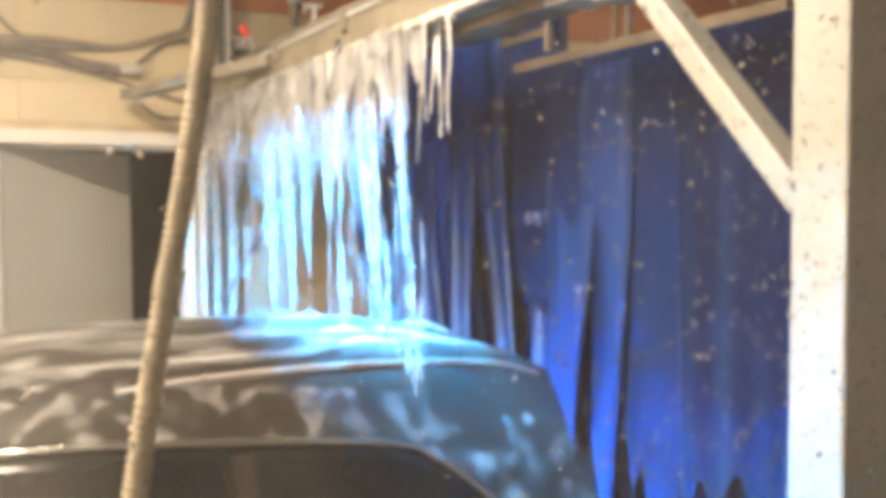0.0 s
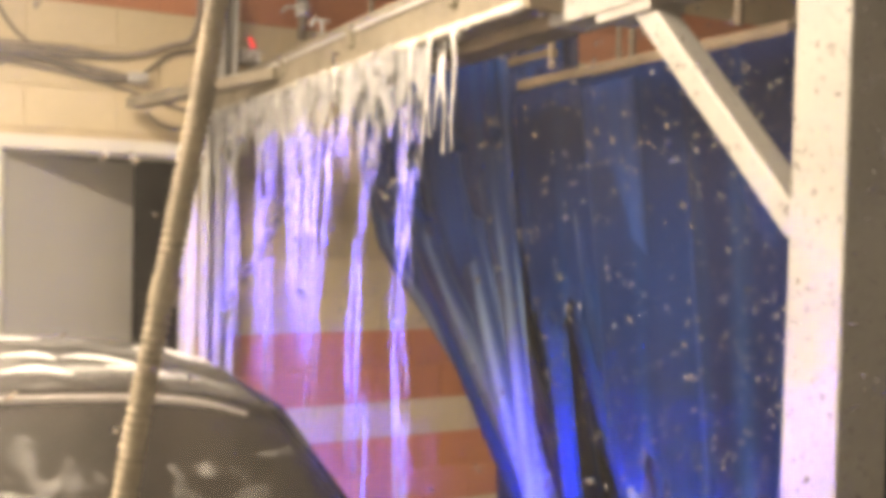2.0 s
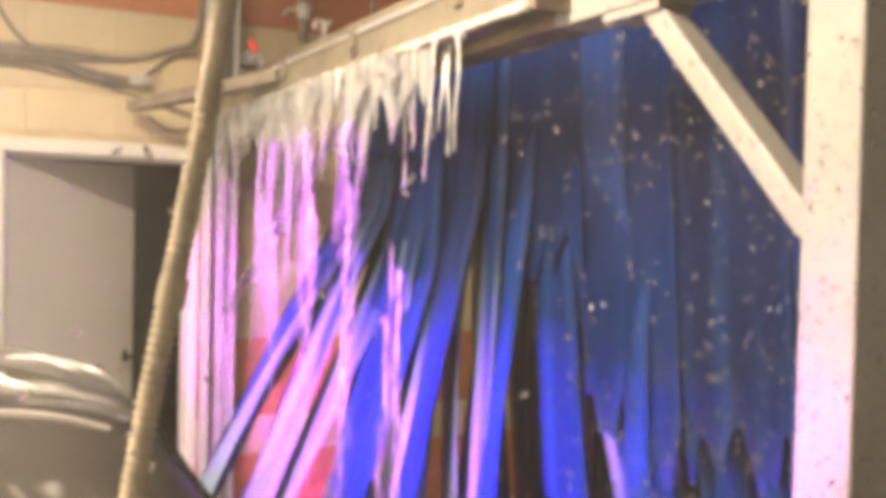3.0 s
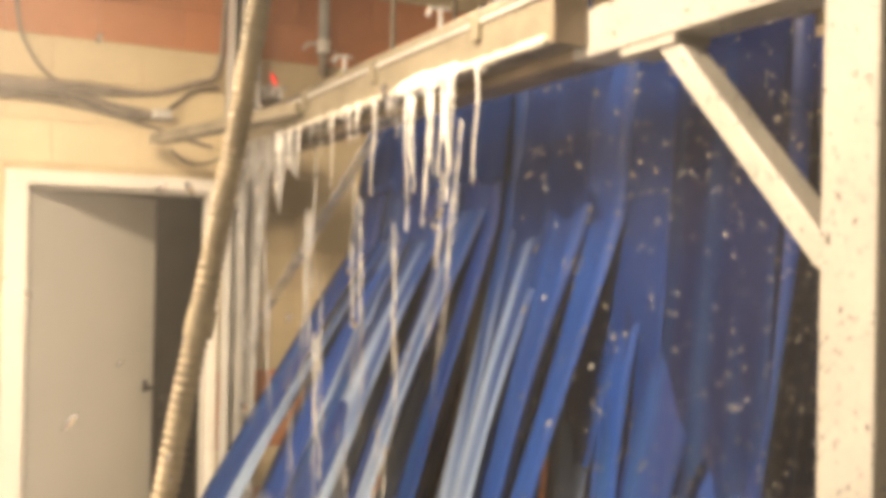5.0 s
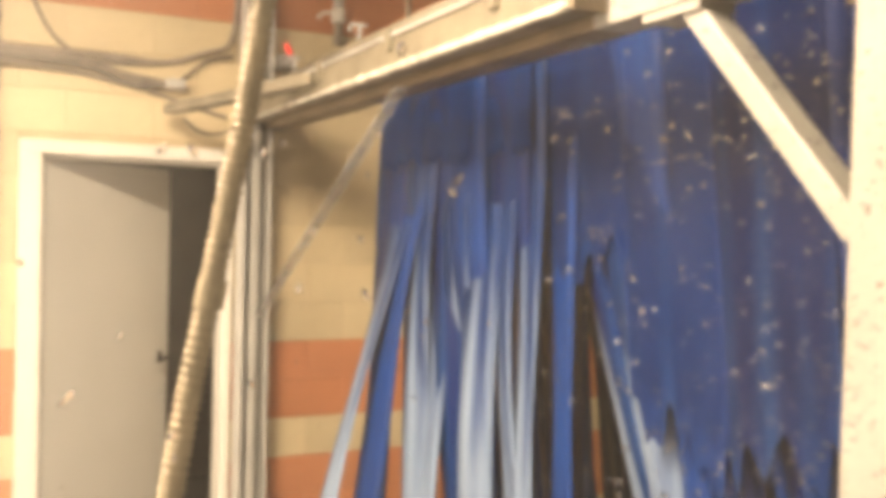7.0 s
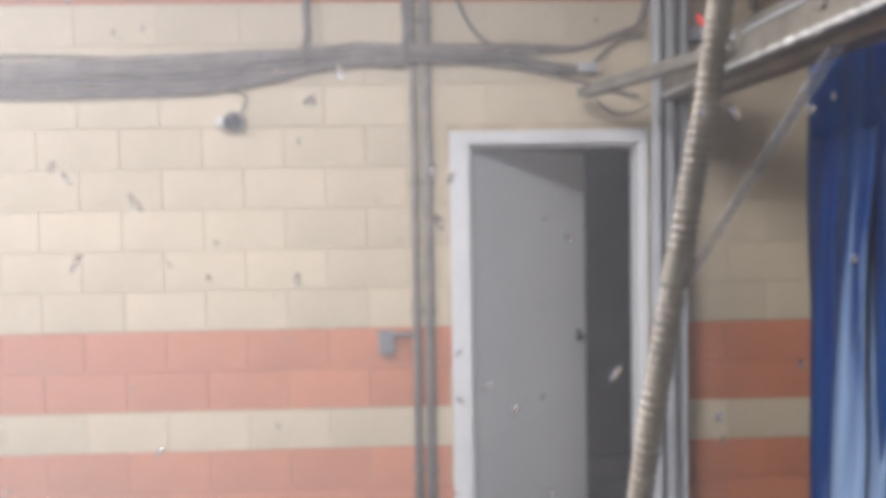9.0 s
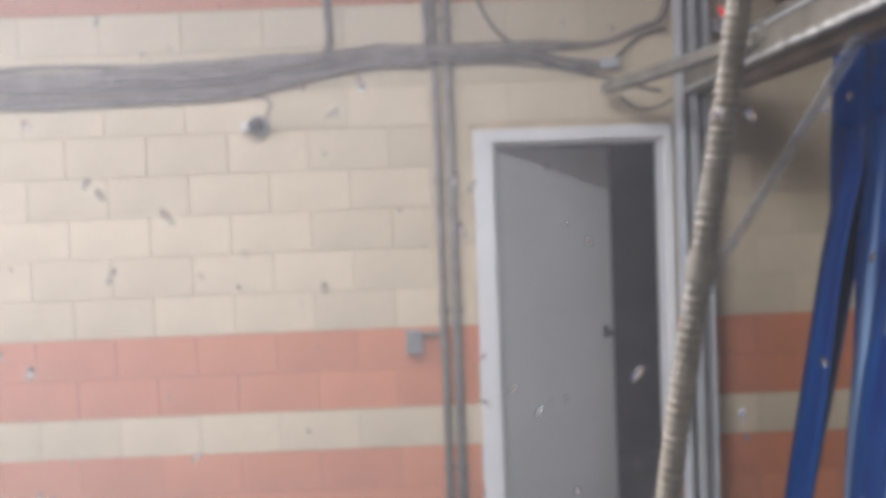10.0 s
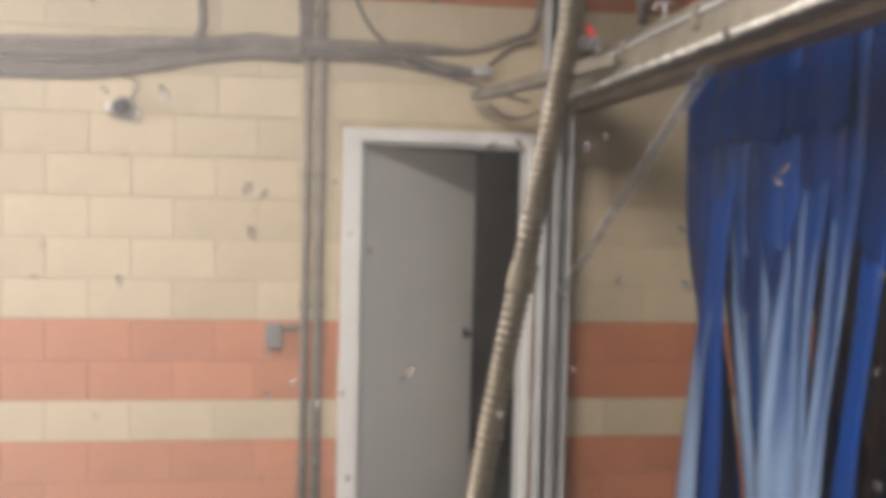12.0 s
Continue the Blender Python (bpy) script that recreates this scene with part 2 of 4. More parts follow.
DOOR_X0, DOOR_X1, DOOR_Z = 0.0, 1.0, 2.2
wall = part("wall_north", boxes((-12, DOOR_X0, 0.0, 0.3, 0, 3.75), (DOOR_X1, 9, 0.0, 0.3, 0, 3.75), (DOOR_X0, DOOR_X1, 0.0, 0.3, DOOR_Z, 3.75)), MORTAR)
tagged(wall, "painted block wall, cream with orange bands", "wall", kind="structure")
w = part("wall_east", boxes((9, 9.2, -8, 0.4, 0, 3.75)), PLASTER)
tagged(w, "dull grey end wall of the tunnel", "wall", kind="structure")
w = part("wall_west", boxes((-12.2, -12, -8, -3.9, 0, 3.75), (-12.2, -12, -0.2, 0.4, 0, 3.75), (-12.2, -12, -3.9, -0.2, 3.2, 3.75)), PLASTER)
tagged(w, "grey end wall with the open car exit", "wall", kind="structure")
w = part("wall_south", boxes((-12, 9, -8.2, -8, 0, 3.75)), PLASTER)
tagged(w, "plain grey wall of the viewing side", "wall", kind="structure")
# wall with the viewing window
w = part("wall_window", boxes((-12, -2.6, -4.36, -4.26, 0, 3.75), (2.6, 9, -4.36, -4.26, 0, 3.75), (-2.6, 2.6, -4.36, -4.26, 0, 0.8), (-2.6, 2.6, -4.36, -4.26, 3.1, 3.75)), PLASTER)
tagged(w, "grey wall round the viewing window", "wall", kind="structure")
# room behind the door; near-black colour stands in for its lack of light
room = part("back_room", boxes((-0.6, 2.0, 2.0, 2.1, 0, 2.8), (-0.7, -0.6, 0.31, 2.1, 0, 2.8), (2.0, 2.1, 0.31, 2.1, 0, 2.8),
                               (-0.7, 2.1, 0.3, 2.1, 2.8, 2.9), (-0.7, 2.1, 0.3, 2.1, -0.1, 0.0)), ROOM_BLACK)
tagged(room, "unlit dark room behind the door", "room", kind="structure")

# ---- window pane with drops ----
pane = thing("window_1", pose(0, -4.3, 0), "wet viewing window with water drops", "window", kind="structure")
GLASS = bpy.data.materials.new("window_glass")
GLASS.use_nodes = True
gn = GLASS.node_tree
for n in list(gn.nodes):
    if n.type != "OUTPUT_MATERIAL":
        gn.nodes.remove(n)
g_out = [n for n in gn.nodes if n.type == "OUTPUT_MATERIAL"][0]
g_t = gn.nodes.new("ShaderNodeBsdfTransparent")
g_t.inputs[0].default_value = (0.97, 0.98, 0.97, 1)
g_g = gn.nodes.new("ShaderNodeBsdfGlossy")
g_g.inputs["Roughness"].default_value = 0.05
g_d = gn.nodes.new("ShaderNodeBsdfTranslucent")
g_d.inputs[0].default_value = (0.8, 0.78, 0.74, 1)
g_m = gn.nodes.new("ShaderNodeMixShader")
g_m.inputs[0].default_value = 0.02
g_m2 = gn.nodes.new("ShaderNodeMixShader")
g_tc = gn.nodes.new("ShaderNodeTexCoord")
g_n = gn.nodes.new("ShaderNodeTexNoise")
g_n.inputs["Scale"].default_value, g_n.inputs["Detail"].default_value = 3, 4
g_r = gn.nodes.new("ShaderNodeMapRange")
g_r.inputs[1].default_value, g_r.inputs[2].default_value = 0.35, 0.75
g_r.inputs[3].default_value, g_r.inputs[4].default_value = 0.008, 0.035
gn.links.new(g_tc.outputs["Object"], g_n.inputs["Vector"])
gn.links.new(g_n.outputs[0], g_r.inputs[0])
# fogging and whitish glare at the left, put into the film by position
g_s = gn.nodes.new("ShaderNodeSeparateXYZ")
g_f = gn.nodes.new("ShaderNodeMapRange")
g_f.inputs[1].default_value, g_f.inputs[2].default_value = -0.02, -0.5
g_f.inputs[3].default_value, g_f.inputs[4].default_value = 0.0, 0.19
g_a = gn.nodes.new("ShaderNodeMath")
gn.links.new(g_tc.outputs["Object"], g_s.inputs[0])
gn.links.new(g_s.outputs[0], g_f.inputs[0])
gn.links.new(g_f.outputs[0], g_a.inputs[0])
gn.links.new(g_r.outputs[0], g_a.inputs[1])
gn.links.new(g_a.outputs[0], g_m2.inputs[0])
gn.links.new(g_t.outputs[0], g_m.inputs[1])
gn.links.new(g_g.outputs[0], g_m.inputs[2])
gn.links.new(g_m.outputs[0], g_m2.inputs[1])
gn.links.new(g_d.outputs[0], g_m2.inputs[2])
gn.links.new(g_m2.outputs[0], g_out.inputs[0])
bm = bmesh.new()
vs = [bm.verts.new(v) for v in ((-2.56, 0, 0.84), (2.56, 0, 0.84), (2.56, 0, 3.06), (-2.56, 0, 3.06))]
bm.faces.new(vs)
pn = part("pane", bm, GLASS, pane, "thin misted glass pane, left-hand haze in its film")
pn.visible_shadow = False
part("window_frame", boxes((-2.6, -2.55, -0.03, 0.03, 0.8, 3.1), (2.55, 2.6, -0.03, 0.03, 0.8, 3.1), (-2.55, 2.55, -0.03, 0.03, 0.8, 0.85), (-2.55, 2.55, -0.03, 0.03, 3.05, 3.1)), GREY_PAINT, pane)

WATER = bpy.data.materials.new("clear_water")
WATER.use_nodes = True
wb = WATER.node_tree.nodes["Principled BSDF"]
wb.inputs["Base Color"].default_value = (1, 1, 1, 1)
wb.inputs["Roughness"].default_value = 0.0
wb.inputs["IOR"].default_value = 1.33
wb.inputs["Transmission Weight"].default_value = 1.0


def drops():
    rng = random.Random(5)
    verts, faces = [], []
    for i in range(4300):
        x = rng.uniform(-0.85, 1.15) if rng.random() < 0.12 else 0.2 + 0.85 * rng.random() ** 0.8
        z = rng.uniform(1.5, 2.25)
        r = rng.choice((0.0005, 0.0006, 0.0007, 0.0008, 0.0009, 0.0011, 0.0015)) * rng.uniform(0.8, 1.2)
        if i % 8 == 0:
            r = rng.uniform(0.0011, 0.0017)
        if i % 60 == 0:
            x, r = rng.uniform(-0.6, 0.5), rng.uniform(0.0016, 0.0026)
        lean = rng.uniform(-0.9, 0.9)
        long = rng.uniform(1.0, 2.2)
        base = len(verts)
        n = 8
        for ring, (rad, h) in enumerate(((1.0, 0.0), (0.85, 0.45), (0.5, 0.75))):
            for k in range(n):
                a = 2 * math.pi * k / n
                u, v = rad * r * math.cos(a), rad * r * math.sin(a) * long
                u += lean * v
                verts.append((x + u, 0.0015 + h * r * 0.8, z + v))
        verts.append((x, 0.0015 + r * 0.7, z))
        for ring in range(2):
            for k in range(n):
                a0, a1 = base + ring * n + k, base + ring * n + (k + 1) % n
                faces.append((a0, a0 + n, a1 + n, a1))
        for k in range(n):
            faces.append((base + 2 * n + k, base + 3 * n, base + 2 * n + (k + 1) % n))
        faces.append(tuple(base + k for k in range(n)))
    me = bpy.data.meshes.new("water_drops")
    me.from_pydata(verts, [], faces)
    me.materials.append(WATER)
    for p in me.polygons:
        p.use_smooth = True
    ob = new("water_drops", me)
    ob.location = (0, -4.3, 0)
    ob.visible_shadow = False
    return tagged(ob, "clear water drops on the window glass", "water drops", kind="stuff")


drops()

# ---- door ----
door = thing("door_1", pose(0, 0, 0), "grey door ajar in a white frame", "door", kind="structure")
part("door_frame", boxes((DOOR_X0, 0.098, -0.045, 0.14, 0, DOOR_Z - 0.066), (0.95, DOOR_X1, -0.045, 0.14, 0, DOOR_Z - 0.066),
                         (DOOR_X0, DOOR_X1, -0.045, 0.14, DOOR_Z - 0.066, DOOR_Z), bevel=0.006), TRIM_PAINT, door, "white painted door frame")
part("door_stop", boxes((0.098, 0.112, 0.03, 0.14, 0, DOOR_Z - 0.066), (0.112, 0.95, 0.03, 0.14, DOOR_Z - 0.082, DOOR_Z - 0.066)), TRIM_PAINT, door)
leaf = part("door_leaf", boxes((0, 0.82, 0, 0.042, 0.012, DOOR_Z - 0.085), bevel=0.004), DOOR_PAINT, door, "plain grey door leaf")
leaf.matrix_basis = pose(0.115, 0.03, 0, 0, 0, 36)
bm = boxes((0.745, 0.775, -0.008, 0, 1.06, 1.125), bevel=0.003)
rod(bm, (0.76, -0.008, 1.09), (0.76, -0.055, 1.09), 0.009)
bar(bm, (0.765, -0.055, 1.09), (0.69, -0.055, 1.085), 0.018, 0.014, 0.004)
part("door_handle", bm, BLACK, leaf, "dark door handle")

# ---- wash arch ----
FX = 1.12
arch = thing("wash_arch", pose(0, 0, 0), "cream painted steel arch over the wash bay", "arch")
bm = boxes((FX, FX + 0.12, -3.855, -3.742, 0, 3.4), bevel=0.006)
part("near_post", bm, FRAME_PAINT, arch, "cream painted square steel post")
bm = boxes((1.002, 1.15, -0.1, -0.085, 0, 3.5), (1.002, 1.017, -0.22, -0.1, 0, 3.5), (1.135, 1.15, -0.2, -0.1, 0, 3.5), (1.05, 1.085, -0.2, -0.1, 0, 3.5), bevel=0.003)
part("far_post", bm, GREY_PAINT, arch, "pale grey steel channel post")
part("cross_beam", boxes((FX, FX + 0.11, -3.742, -3.0, 2.305, 2.42), bevel=0.006), FRAME_PAINT, arch, "cream painted cross beam")
# far stretch brown: wet staining, and the trough's shade put in its colour
part("cross_beam", boxes((FX + 0.002, FX + 0.108, -3.0, -0.1, 2.305, 2.42), bevel=0.004), STAINED, arch, "wet brown-stained cross beam, trough shade in its colour")
bm = bmesh.new()
bar(bm, (FX + 0.05, -3.74, 1.846), (FX + 0.05, -3.315, 2.298), 0.05, 0.066, 0.005)
part("corner_brace", bm, FRAME_PAINT, arch)
bm = bmesh.new()
bar(bm, (1.1, -0.2, 1.375), (1.1, -1.93, 2.3), 0.012, 0.045, 0.003)
part("corner_brace", bm, CLEAR_STRAP, arch, "cloudy clear plastic brace strap")
part("base_plate", boxes((FX - 0.06, FX + 0.18, -3.9, -3.69, 0, 0.015)), GALV, arch)
part("base_plate", boxes((0.93, 1.19, -0.26, -0.04, 0, 0.015)), GALV, arch)
part("gusset", boxes((FX + 0.005, FX + 0.1, -3.36, -3.18, 2.285, 2.305), bevel=0.003), FRAME_PAINT, arch)

trough = thing("foam_trough", pose(0, 0, 0), "grey steel foam trough with a wet white lip", "foam trough")
bm = boxes((1.03, 1.04, -3.05, -0.16, 2.345, 2.445), (1.105, 1.115, -3.05, -0.16, 2.345, 2.445), (1.03, 1.115, -3.05, -0.16, 2.335, 2.345),
           (1.03, 1.115, -0.16, -0.15, 2.335, 2.445))
part("tray", bm, GALV, trough)
part("end_cap", boxes((1.026, 1.119, -3.062, -3.05, 2.33, 2.45), bevel=0.003), STAINED, trough, "brown-stained steel end cap")
bm = bmesh.new()
pts = [(1.028 + 0.004 * noise.noise((k * 0.9, 7, 0)), -0.17 - 2.86 * k / 90, 2.342 + 0.006 * noise.noise((k * 0.8, 1, 0))) for k in range(91)]
tube(bm, pts, lambda t: 0.009 + 0.004 * t + 0.008 * noise.noise((t * 41, 5, 2)) + 0.006 * noise.noise((t * 150, 1, 2)), n=8, sub=3)
part("lip", bm, CRUST, trough, "wet lip covered in white foam", smooth=True)
part("top_rail", boxes((1.02, 1.045, -3.05, -0.16, 2.445, 2.455)), GREY_PAINT, trough)
for y in (-0.6, -1.3, -2.0, -2.7):
    part("bracket", boxes((1.012, 1.03, y - 0.02, y + 0.02, 2.40, 2.47), bevel=0.003), GALV, trough)
bm = bmesh.new()
bar(bm, (0.66, -0.13, 2.37), (1.03, -1.25, 2.41), 0.05, 0.075, 0.004)
part("side_arm", bm, GALV, trough, "dull grey side arm")

spray = thing("spray_pipe", pose(0, 0, 0), "grey spray pipe with small white nozzles", "spray pipe")
bm = bmesh.new()
rod(bm, (1.09, -0.2, 2.50), (1.09, -2.9, 2.50), 0.016)
part("pipe", bm, GALV, spray, smooth=True)
for i, y in enumerate((-0.75, -1.55, -2.35)):
    bm = bmesh.new()
    rod(bm, (1.09, y, 2.50), (1.09, y, 2.57), 0.006)
    rod(bm, (1.055, y, 2.573), (1.12, y, 2.573), 0.005)
    rod(bm, (1.058, y, 2.573), (1.047, y, 2.545), 0.004, 0.007)
    part("nozzle", bm, GREY_PAINT, spray)
for y in (-0.45, -1.55, -2.6):
    part("saddle", boxes((1.07, 1.11, y - 0.012, y + 0.012, 2.44, 2.486)), GALV, spray)

drop = thing("drop_pipe", pose(1.515, -0.09, 0), "white and grey supply pipe down the wall", "pipe")
bm = bmesh.new()
rod(bm, (0, 0, 2.93), (0, 0, 3.75), 0.028)
part("upper_pipe", bm, GREY_PAINT, drop, smooth=True)
bm = bmesh.new()
rod(bm, (0, 0, 2.78), (0, 0, 2.93), 0.024)
part("lower_pipe", bm, CONDUIT, drop, smooth=True)
bm = bmesh.new()
rod(bm, (0, 0, 2.895), (0, 0, 2.965), 0.036)
part("collar", bm, TRIM_PAINT, drop, "white pipe collar", smooth=True)
bm = bmesh.new()
tube(bm, [(0, 0, 2.93), (-0.08, -0.02, 2.935), (-0.12, -0.03, 2.9)], 0.009)
part("tap_arm", bm, TRIM_PAINT, drop)

alarm = thing("indicator_box", pose(1.215, -0.19, 2.66), "small grey control box with a red light", "control box")
part("case", boxes((-0.045, 0.045, -0.03, 0.09, -0.05, 0.02), bevel=0.006), GREYBOX, alarm)
bm = bmesh.new()
rod(bm, (0.012, -0.02, 0.02), (-0.014, -0.02, 0.075), 0.013, 0.011)
part("red_lamp", bm, RED_GLOW, alarm, "small dim red lamp")
bm = bmesh.new()
tube(bm, [(0.03, 0.03, -0.05), (0.08, 0.05, -0.12), (0.02, 0.05, -0.2), (-0.1, 0.06, -0.24)], 0.008)
part("lead", bm, CABLE, alarm)

# ---- wound hose by the window ----
hose = thing("wound_hose", pose(0, 0, 0), "tan hose wound with tape, hanging at a slant", "hose")


def hose_radius(t):
    return 0.0138 + 0.0012 * math.sin(t * 900) + 0.0008 * noise.noise((t * 40, 0, 0))


HOSE_LINE = [(0.325, -3.7, 3.3), (0.168, -3.7, 2.15), (0.117, -3.7, 1.83), (0.065, -3.7, 1.53), (0.01, -3.7, 1.1), (-0.02, -3.7, 0.6), (-0.05, -3.7, 0.02)]
bm = bmesh.new()
tube(bm, HOSE_LINE, hose_radius, n=12, sub=90)
part("hose_body", bm, HOSE, hose, smooth=True)
bm = bmesh.new()
pts, run, last = [], 0.0, None
for c in smooth_line(HOSE_LINE, 700):
    run += (c - last).length if last else 0
    last = c
    if 0.6 < c.z < 2.6:
        a = run * 2 * math.pi / 0.011
        pts.append((c.x + 0.0142 * math.cos(a), c.y + 0.0142 * math.sin(a), c.z))
tube(bm, pts, 0.0023, n=5, sub=1)
part("winding", bm, HOSE, hose)
bm = bmesh.new()
rod(bm, (0.108, -3.7, 1.77), (0.101, -3.7, 1.735), 0.0178)
part("tape_band", bm, HOSE, hose)
# second hose beyond the near post
bm = bmesh.new()
tube(bm, [(1.85, -3.6, 3.3), (1.68, -3.63, 2.2), (1.59, -3.64, 1.78), (1.552, -3.64, 1.62), (1.575, -3.64, 1.45), (1.68, -3.62, 1.0), (1.72, -3.5, 0.02)], hose_radius, n=10, sub=60)
h2 = part("wound_hose", bm, HOSE, None, smooth=True)
tagged(h2, "yellowish wound hose beyond the cream post", "hose")

# ---- wall services ----
def conduit(x, r, top, name_label):
    c = thing("conduit", pose(x, -0.03, 0), name_label, "conduit", "conduits on the wall")
    bm = bmesh.new()
    rod(bm, (0, 0, 0.0), (0, 0, top), r)
    part("tube", bm, CONDUIT, c, smooth=True)
    for z in (0.5, 1.3, 1.95, 2.75, 3.4):
        bm = bmesh.new()
        rod(bm, (0, 0, z - 0.012), (0, 0, z + 0.012), r + 0.006)
        box(bm, -r - 0.02, r + 0.02, r + 0.003, 0.03, z - 0.012, z + 0.012)
        part("clamp", bm, GALV, c)
    return c


conduit(-0.178, 0.021, 3.75, "dusty brown steel conduit up the wall")
conduit(-0.112, 0.024, 3.75, "dusty brown steel conduit up the wall")


def cable(pts, r, label="dusty dark cable along the block wall"):
    bm = bmesh.new()
    tube(bm, pts, r, n=8, sub=5)
    c = part("cable", bm, CABLE, None, smooth=True)
    return tagged(c, label, "cable", "cables on the wall")


rng = random.Random(3)
for i in range(9):
    f = i / 8
    zl = 2.585 - 0.18 * f
    zr = 2.625 - 0.085 * f
    pts = [(-6.0, -0.03, zl)]
    for x in (-4.5, -3.4, -2.6, -2.1, -1.65, -1.25, -0.95, -0.7, -0.45):
        k = max(0, min(1, (x + 1.3) / 0.85))
        pts.append((x, -0.025 - 0.02 * rng.random(), zl + (zr - zl) * k + rng.uniform(-0.012, 0.012)))
    if i in (2, 5):
        pts += [(-0.2, -0.075, zr), (0.05, -0.06, zr - 0.005), (0.3, -0.03, zr - 0.02), (0.5, -0.03, 2.54 - 0.01 * i), (0.685, -0.05, 2.50)]
    elif i in (1, 4):
        pts += [(-0.2, -0.075, zr), (0.1, -0.06, zr), (0.4, -0.03, zr + 0.005), (0.65, -0.03, 2.61), (0.85, -0.03, 2.68), (0.97, -0.04, 2.75), (1.0, -0.05, 3.1), (1.0, -0.05, 3.7)]
    elif i == 7:
        pts += [(-0.15, -0.075, zr), (0.2, -0.03, 2.53), (0.55, -0.03, 2.47), (0.8, -0.03, 2.40), (0.95, -0.06, 2.36)]
    else:
        pts += [(-0.3, -0.06, zr), (-0.215, -0.08, zr + 0.02), (-0.215, -0.07, zr + 0.3), (-0.215, -0.05, 3.7)]
    cable(pts, (0.011, 0.014, 0.012, 0.017, 0.012, 0.014, 0.011, 0.009, 0.015)[i])
cable([(0.02, -0.03, 3.7), (0.03, -0.03, 3.0), (0.09, -0.03, 2.76), (0.22, -0.03, 2.62), (0.42, -0.03, 2.55), (0.68, -0.05, 2.51)], 0.009)
cable([(0.98, -0.04, 2.67), (0.86, -0.03, 2.64), (0.76, -0.03, 2.56), (0.70, -0.04, 2.51)], 0.009)
cable([(-0.70, -0.03, 3.7), (-0.70, -0.03, 2.85), (-0.695, -0.035, 2.68), (-0.72, -0.03, 2.6)], 0.02, "thick dark cable dropping down the wall")
cable([(-1.03, -0.04, 2.30), (-1.0, -0.03, 2.38), (-1.1, -0.03, 2.42), (-1.3, -0.03, 2.43)], 0.005)
cable([(0.72, -0.16, 2.33), (0.8, -0.15, 2.27), (0.9, -0.15, 2.27), (0.98, -0.15, 2.31)], 0.007)
bm = boxes((0.65, 0.74, -0.09, -0.02, 2.48, 2.53), bevel=0.008)
tagged(part("cable_connector", bm, GREY_PAINT, None), "pale grey cable connector on the wall", "connector")

cam_box = thing("wall_sensor", pose(-1.06, -0.02, 2.262), "small dark round sensor on the block wall", "sensor")
bm = bmesh.new()
rod(bm, (0, 0.02, 0), (0, -0.05, 0), 0.05)
part("housing", bm, GREYBOX, cam_box, smooth=False)
bm = bmesh.new()
rod(bm, (0, -0.05, 0), (-0.02, -0.1, -0.01), 0.036, 0.03)
part("lens", bm, BLACK, cam_box)
bm = bmesh.new()
box(bm, -0.085, -0.04, -0.06, 0.01, -0.025, 0.02, 0.006)
part("bracket", bm, TRIM_PAINT, cam_box, "pale metal bracket")

jb = thing("junction_box", pose(-0.33, -0.015, 1.15), "small grey junction box with a short conduit", "junction box")
part("box", boxes((-0.042, 0.042, -0.06, 0.015, -0.058, 0.058), bevel=0.008), GREYBOX, jb)
bm = bmesh.new()
tube(bm, [(0.04, -0.02, 0.03), (0.09, -0.02, 0.04), (0.14, -0.02, 0.03)], 0.012)
part("stub", bm, CONDUIT, jb)

# ceiling lights
def ceiling_light(x, y):
    c = thing("ceiling_light", pose(x, y, 3.56), "long unseen fluorescent ceiling light", "ceiling light", "ceiling lights")
    part("body", boxes((-0.75, 0.75, -0.1, 0.1, 0.03, 0.19), bevel=0.01), GREY_PAINT, c)
    part("diffuser", boxes((-0.72, 0.72, -0.07, 0.07, 0.0, 0.03), bevel=0.008), TUBE_GLOW, c, "glowing white diffuser")


# the fitting at y = -6.2 is added to go with the viewing-side fill
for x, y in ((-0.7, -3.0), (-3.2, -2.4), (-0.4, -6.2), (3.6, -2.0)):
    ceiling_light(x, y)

# ---- colour light ----
SHADES = ((0.0, 0.6, 1.5), (0.6, 0.03, 1.15), (0.5, 0.42, 1.0), (1.0, 0.02, 0.01), (0.02, 0.85, 0.3),
          (0.1, 0.1, 1.5), (1.0, 0.72, 0.3), (0.0, 0.42, 1.25), (0.6, 0.05, 0.95), None, None)
# a dark face stands between two lit ones
COLOURS = [c for shade in SHADES for c in (shade, None)]
FACES = len(COLOURS)
STEPS = ((0.0, 0), (0.15, 0), (0.35, 2), (0.55, 2), (0.7, 4), (0.9, 4), (1.0, 5), (1.12, 6), (1.3, 6), (1.45, 8), (1.72, 8),
         (1.85, 10), (2.1, 10), (2.2, 12), (2.44, 12), (2.53, 13), (2.62, 14), (2.8, 14), (2.97, 16), (3.25, 16), (3.5, 19), (12.0, 19))
light_box = thing("colour_light", look((-0.2, -2.0, 3.6), (1.1, -2.0, 1.4)), "long black colour-changing light over the bay", "stage light")
# the light's own space: -z is its beam, the slot runs along its y
R, HALF = 0.09, 0.6
face_w = 2 * R * math.tan(math.pi / FACES)
WALL = (-HALF - 0.03, HALF + 0.03)
fw = face_w / 2 - 0.004
bm = boxes((*WALL, -0.11, -fw, -0.185, -0.093), (*WALL, fw, 0.11, -0.185, -0.093), (*WALL, -0.11, -0.1, -0.093, 0.11), (*WALL, 0.1, 0.11, -0.093, 0.11),
           (*WALL, -0.11, 0.11, 0.1, 0.11), (-HALF - 0.03, -HALF - 0.01, -0.11, 0.11, -0.185, 0.11), (HALF + 0.01, HALF + 0.03, -0.11, 0.11, -0.185, 0.11))
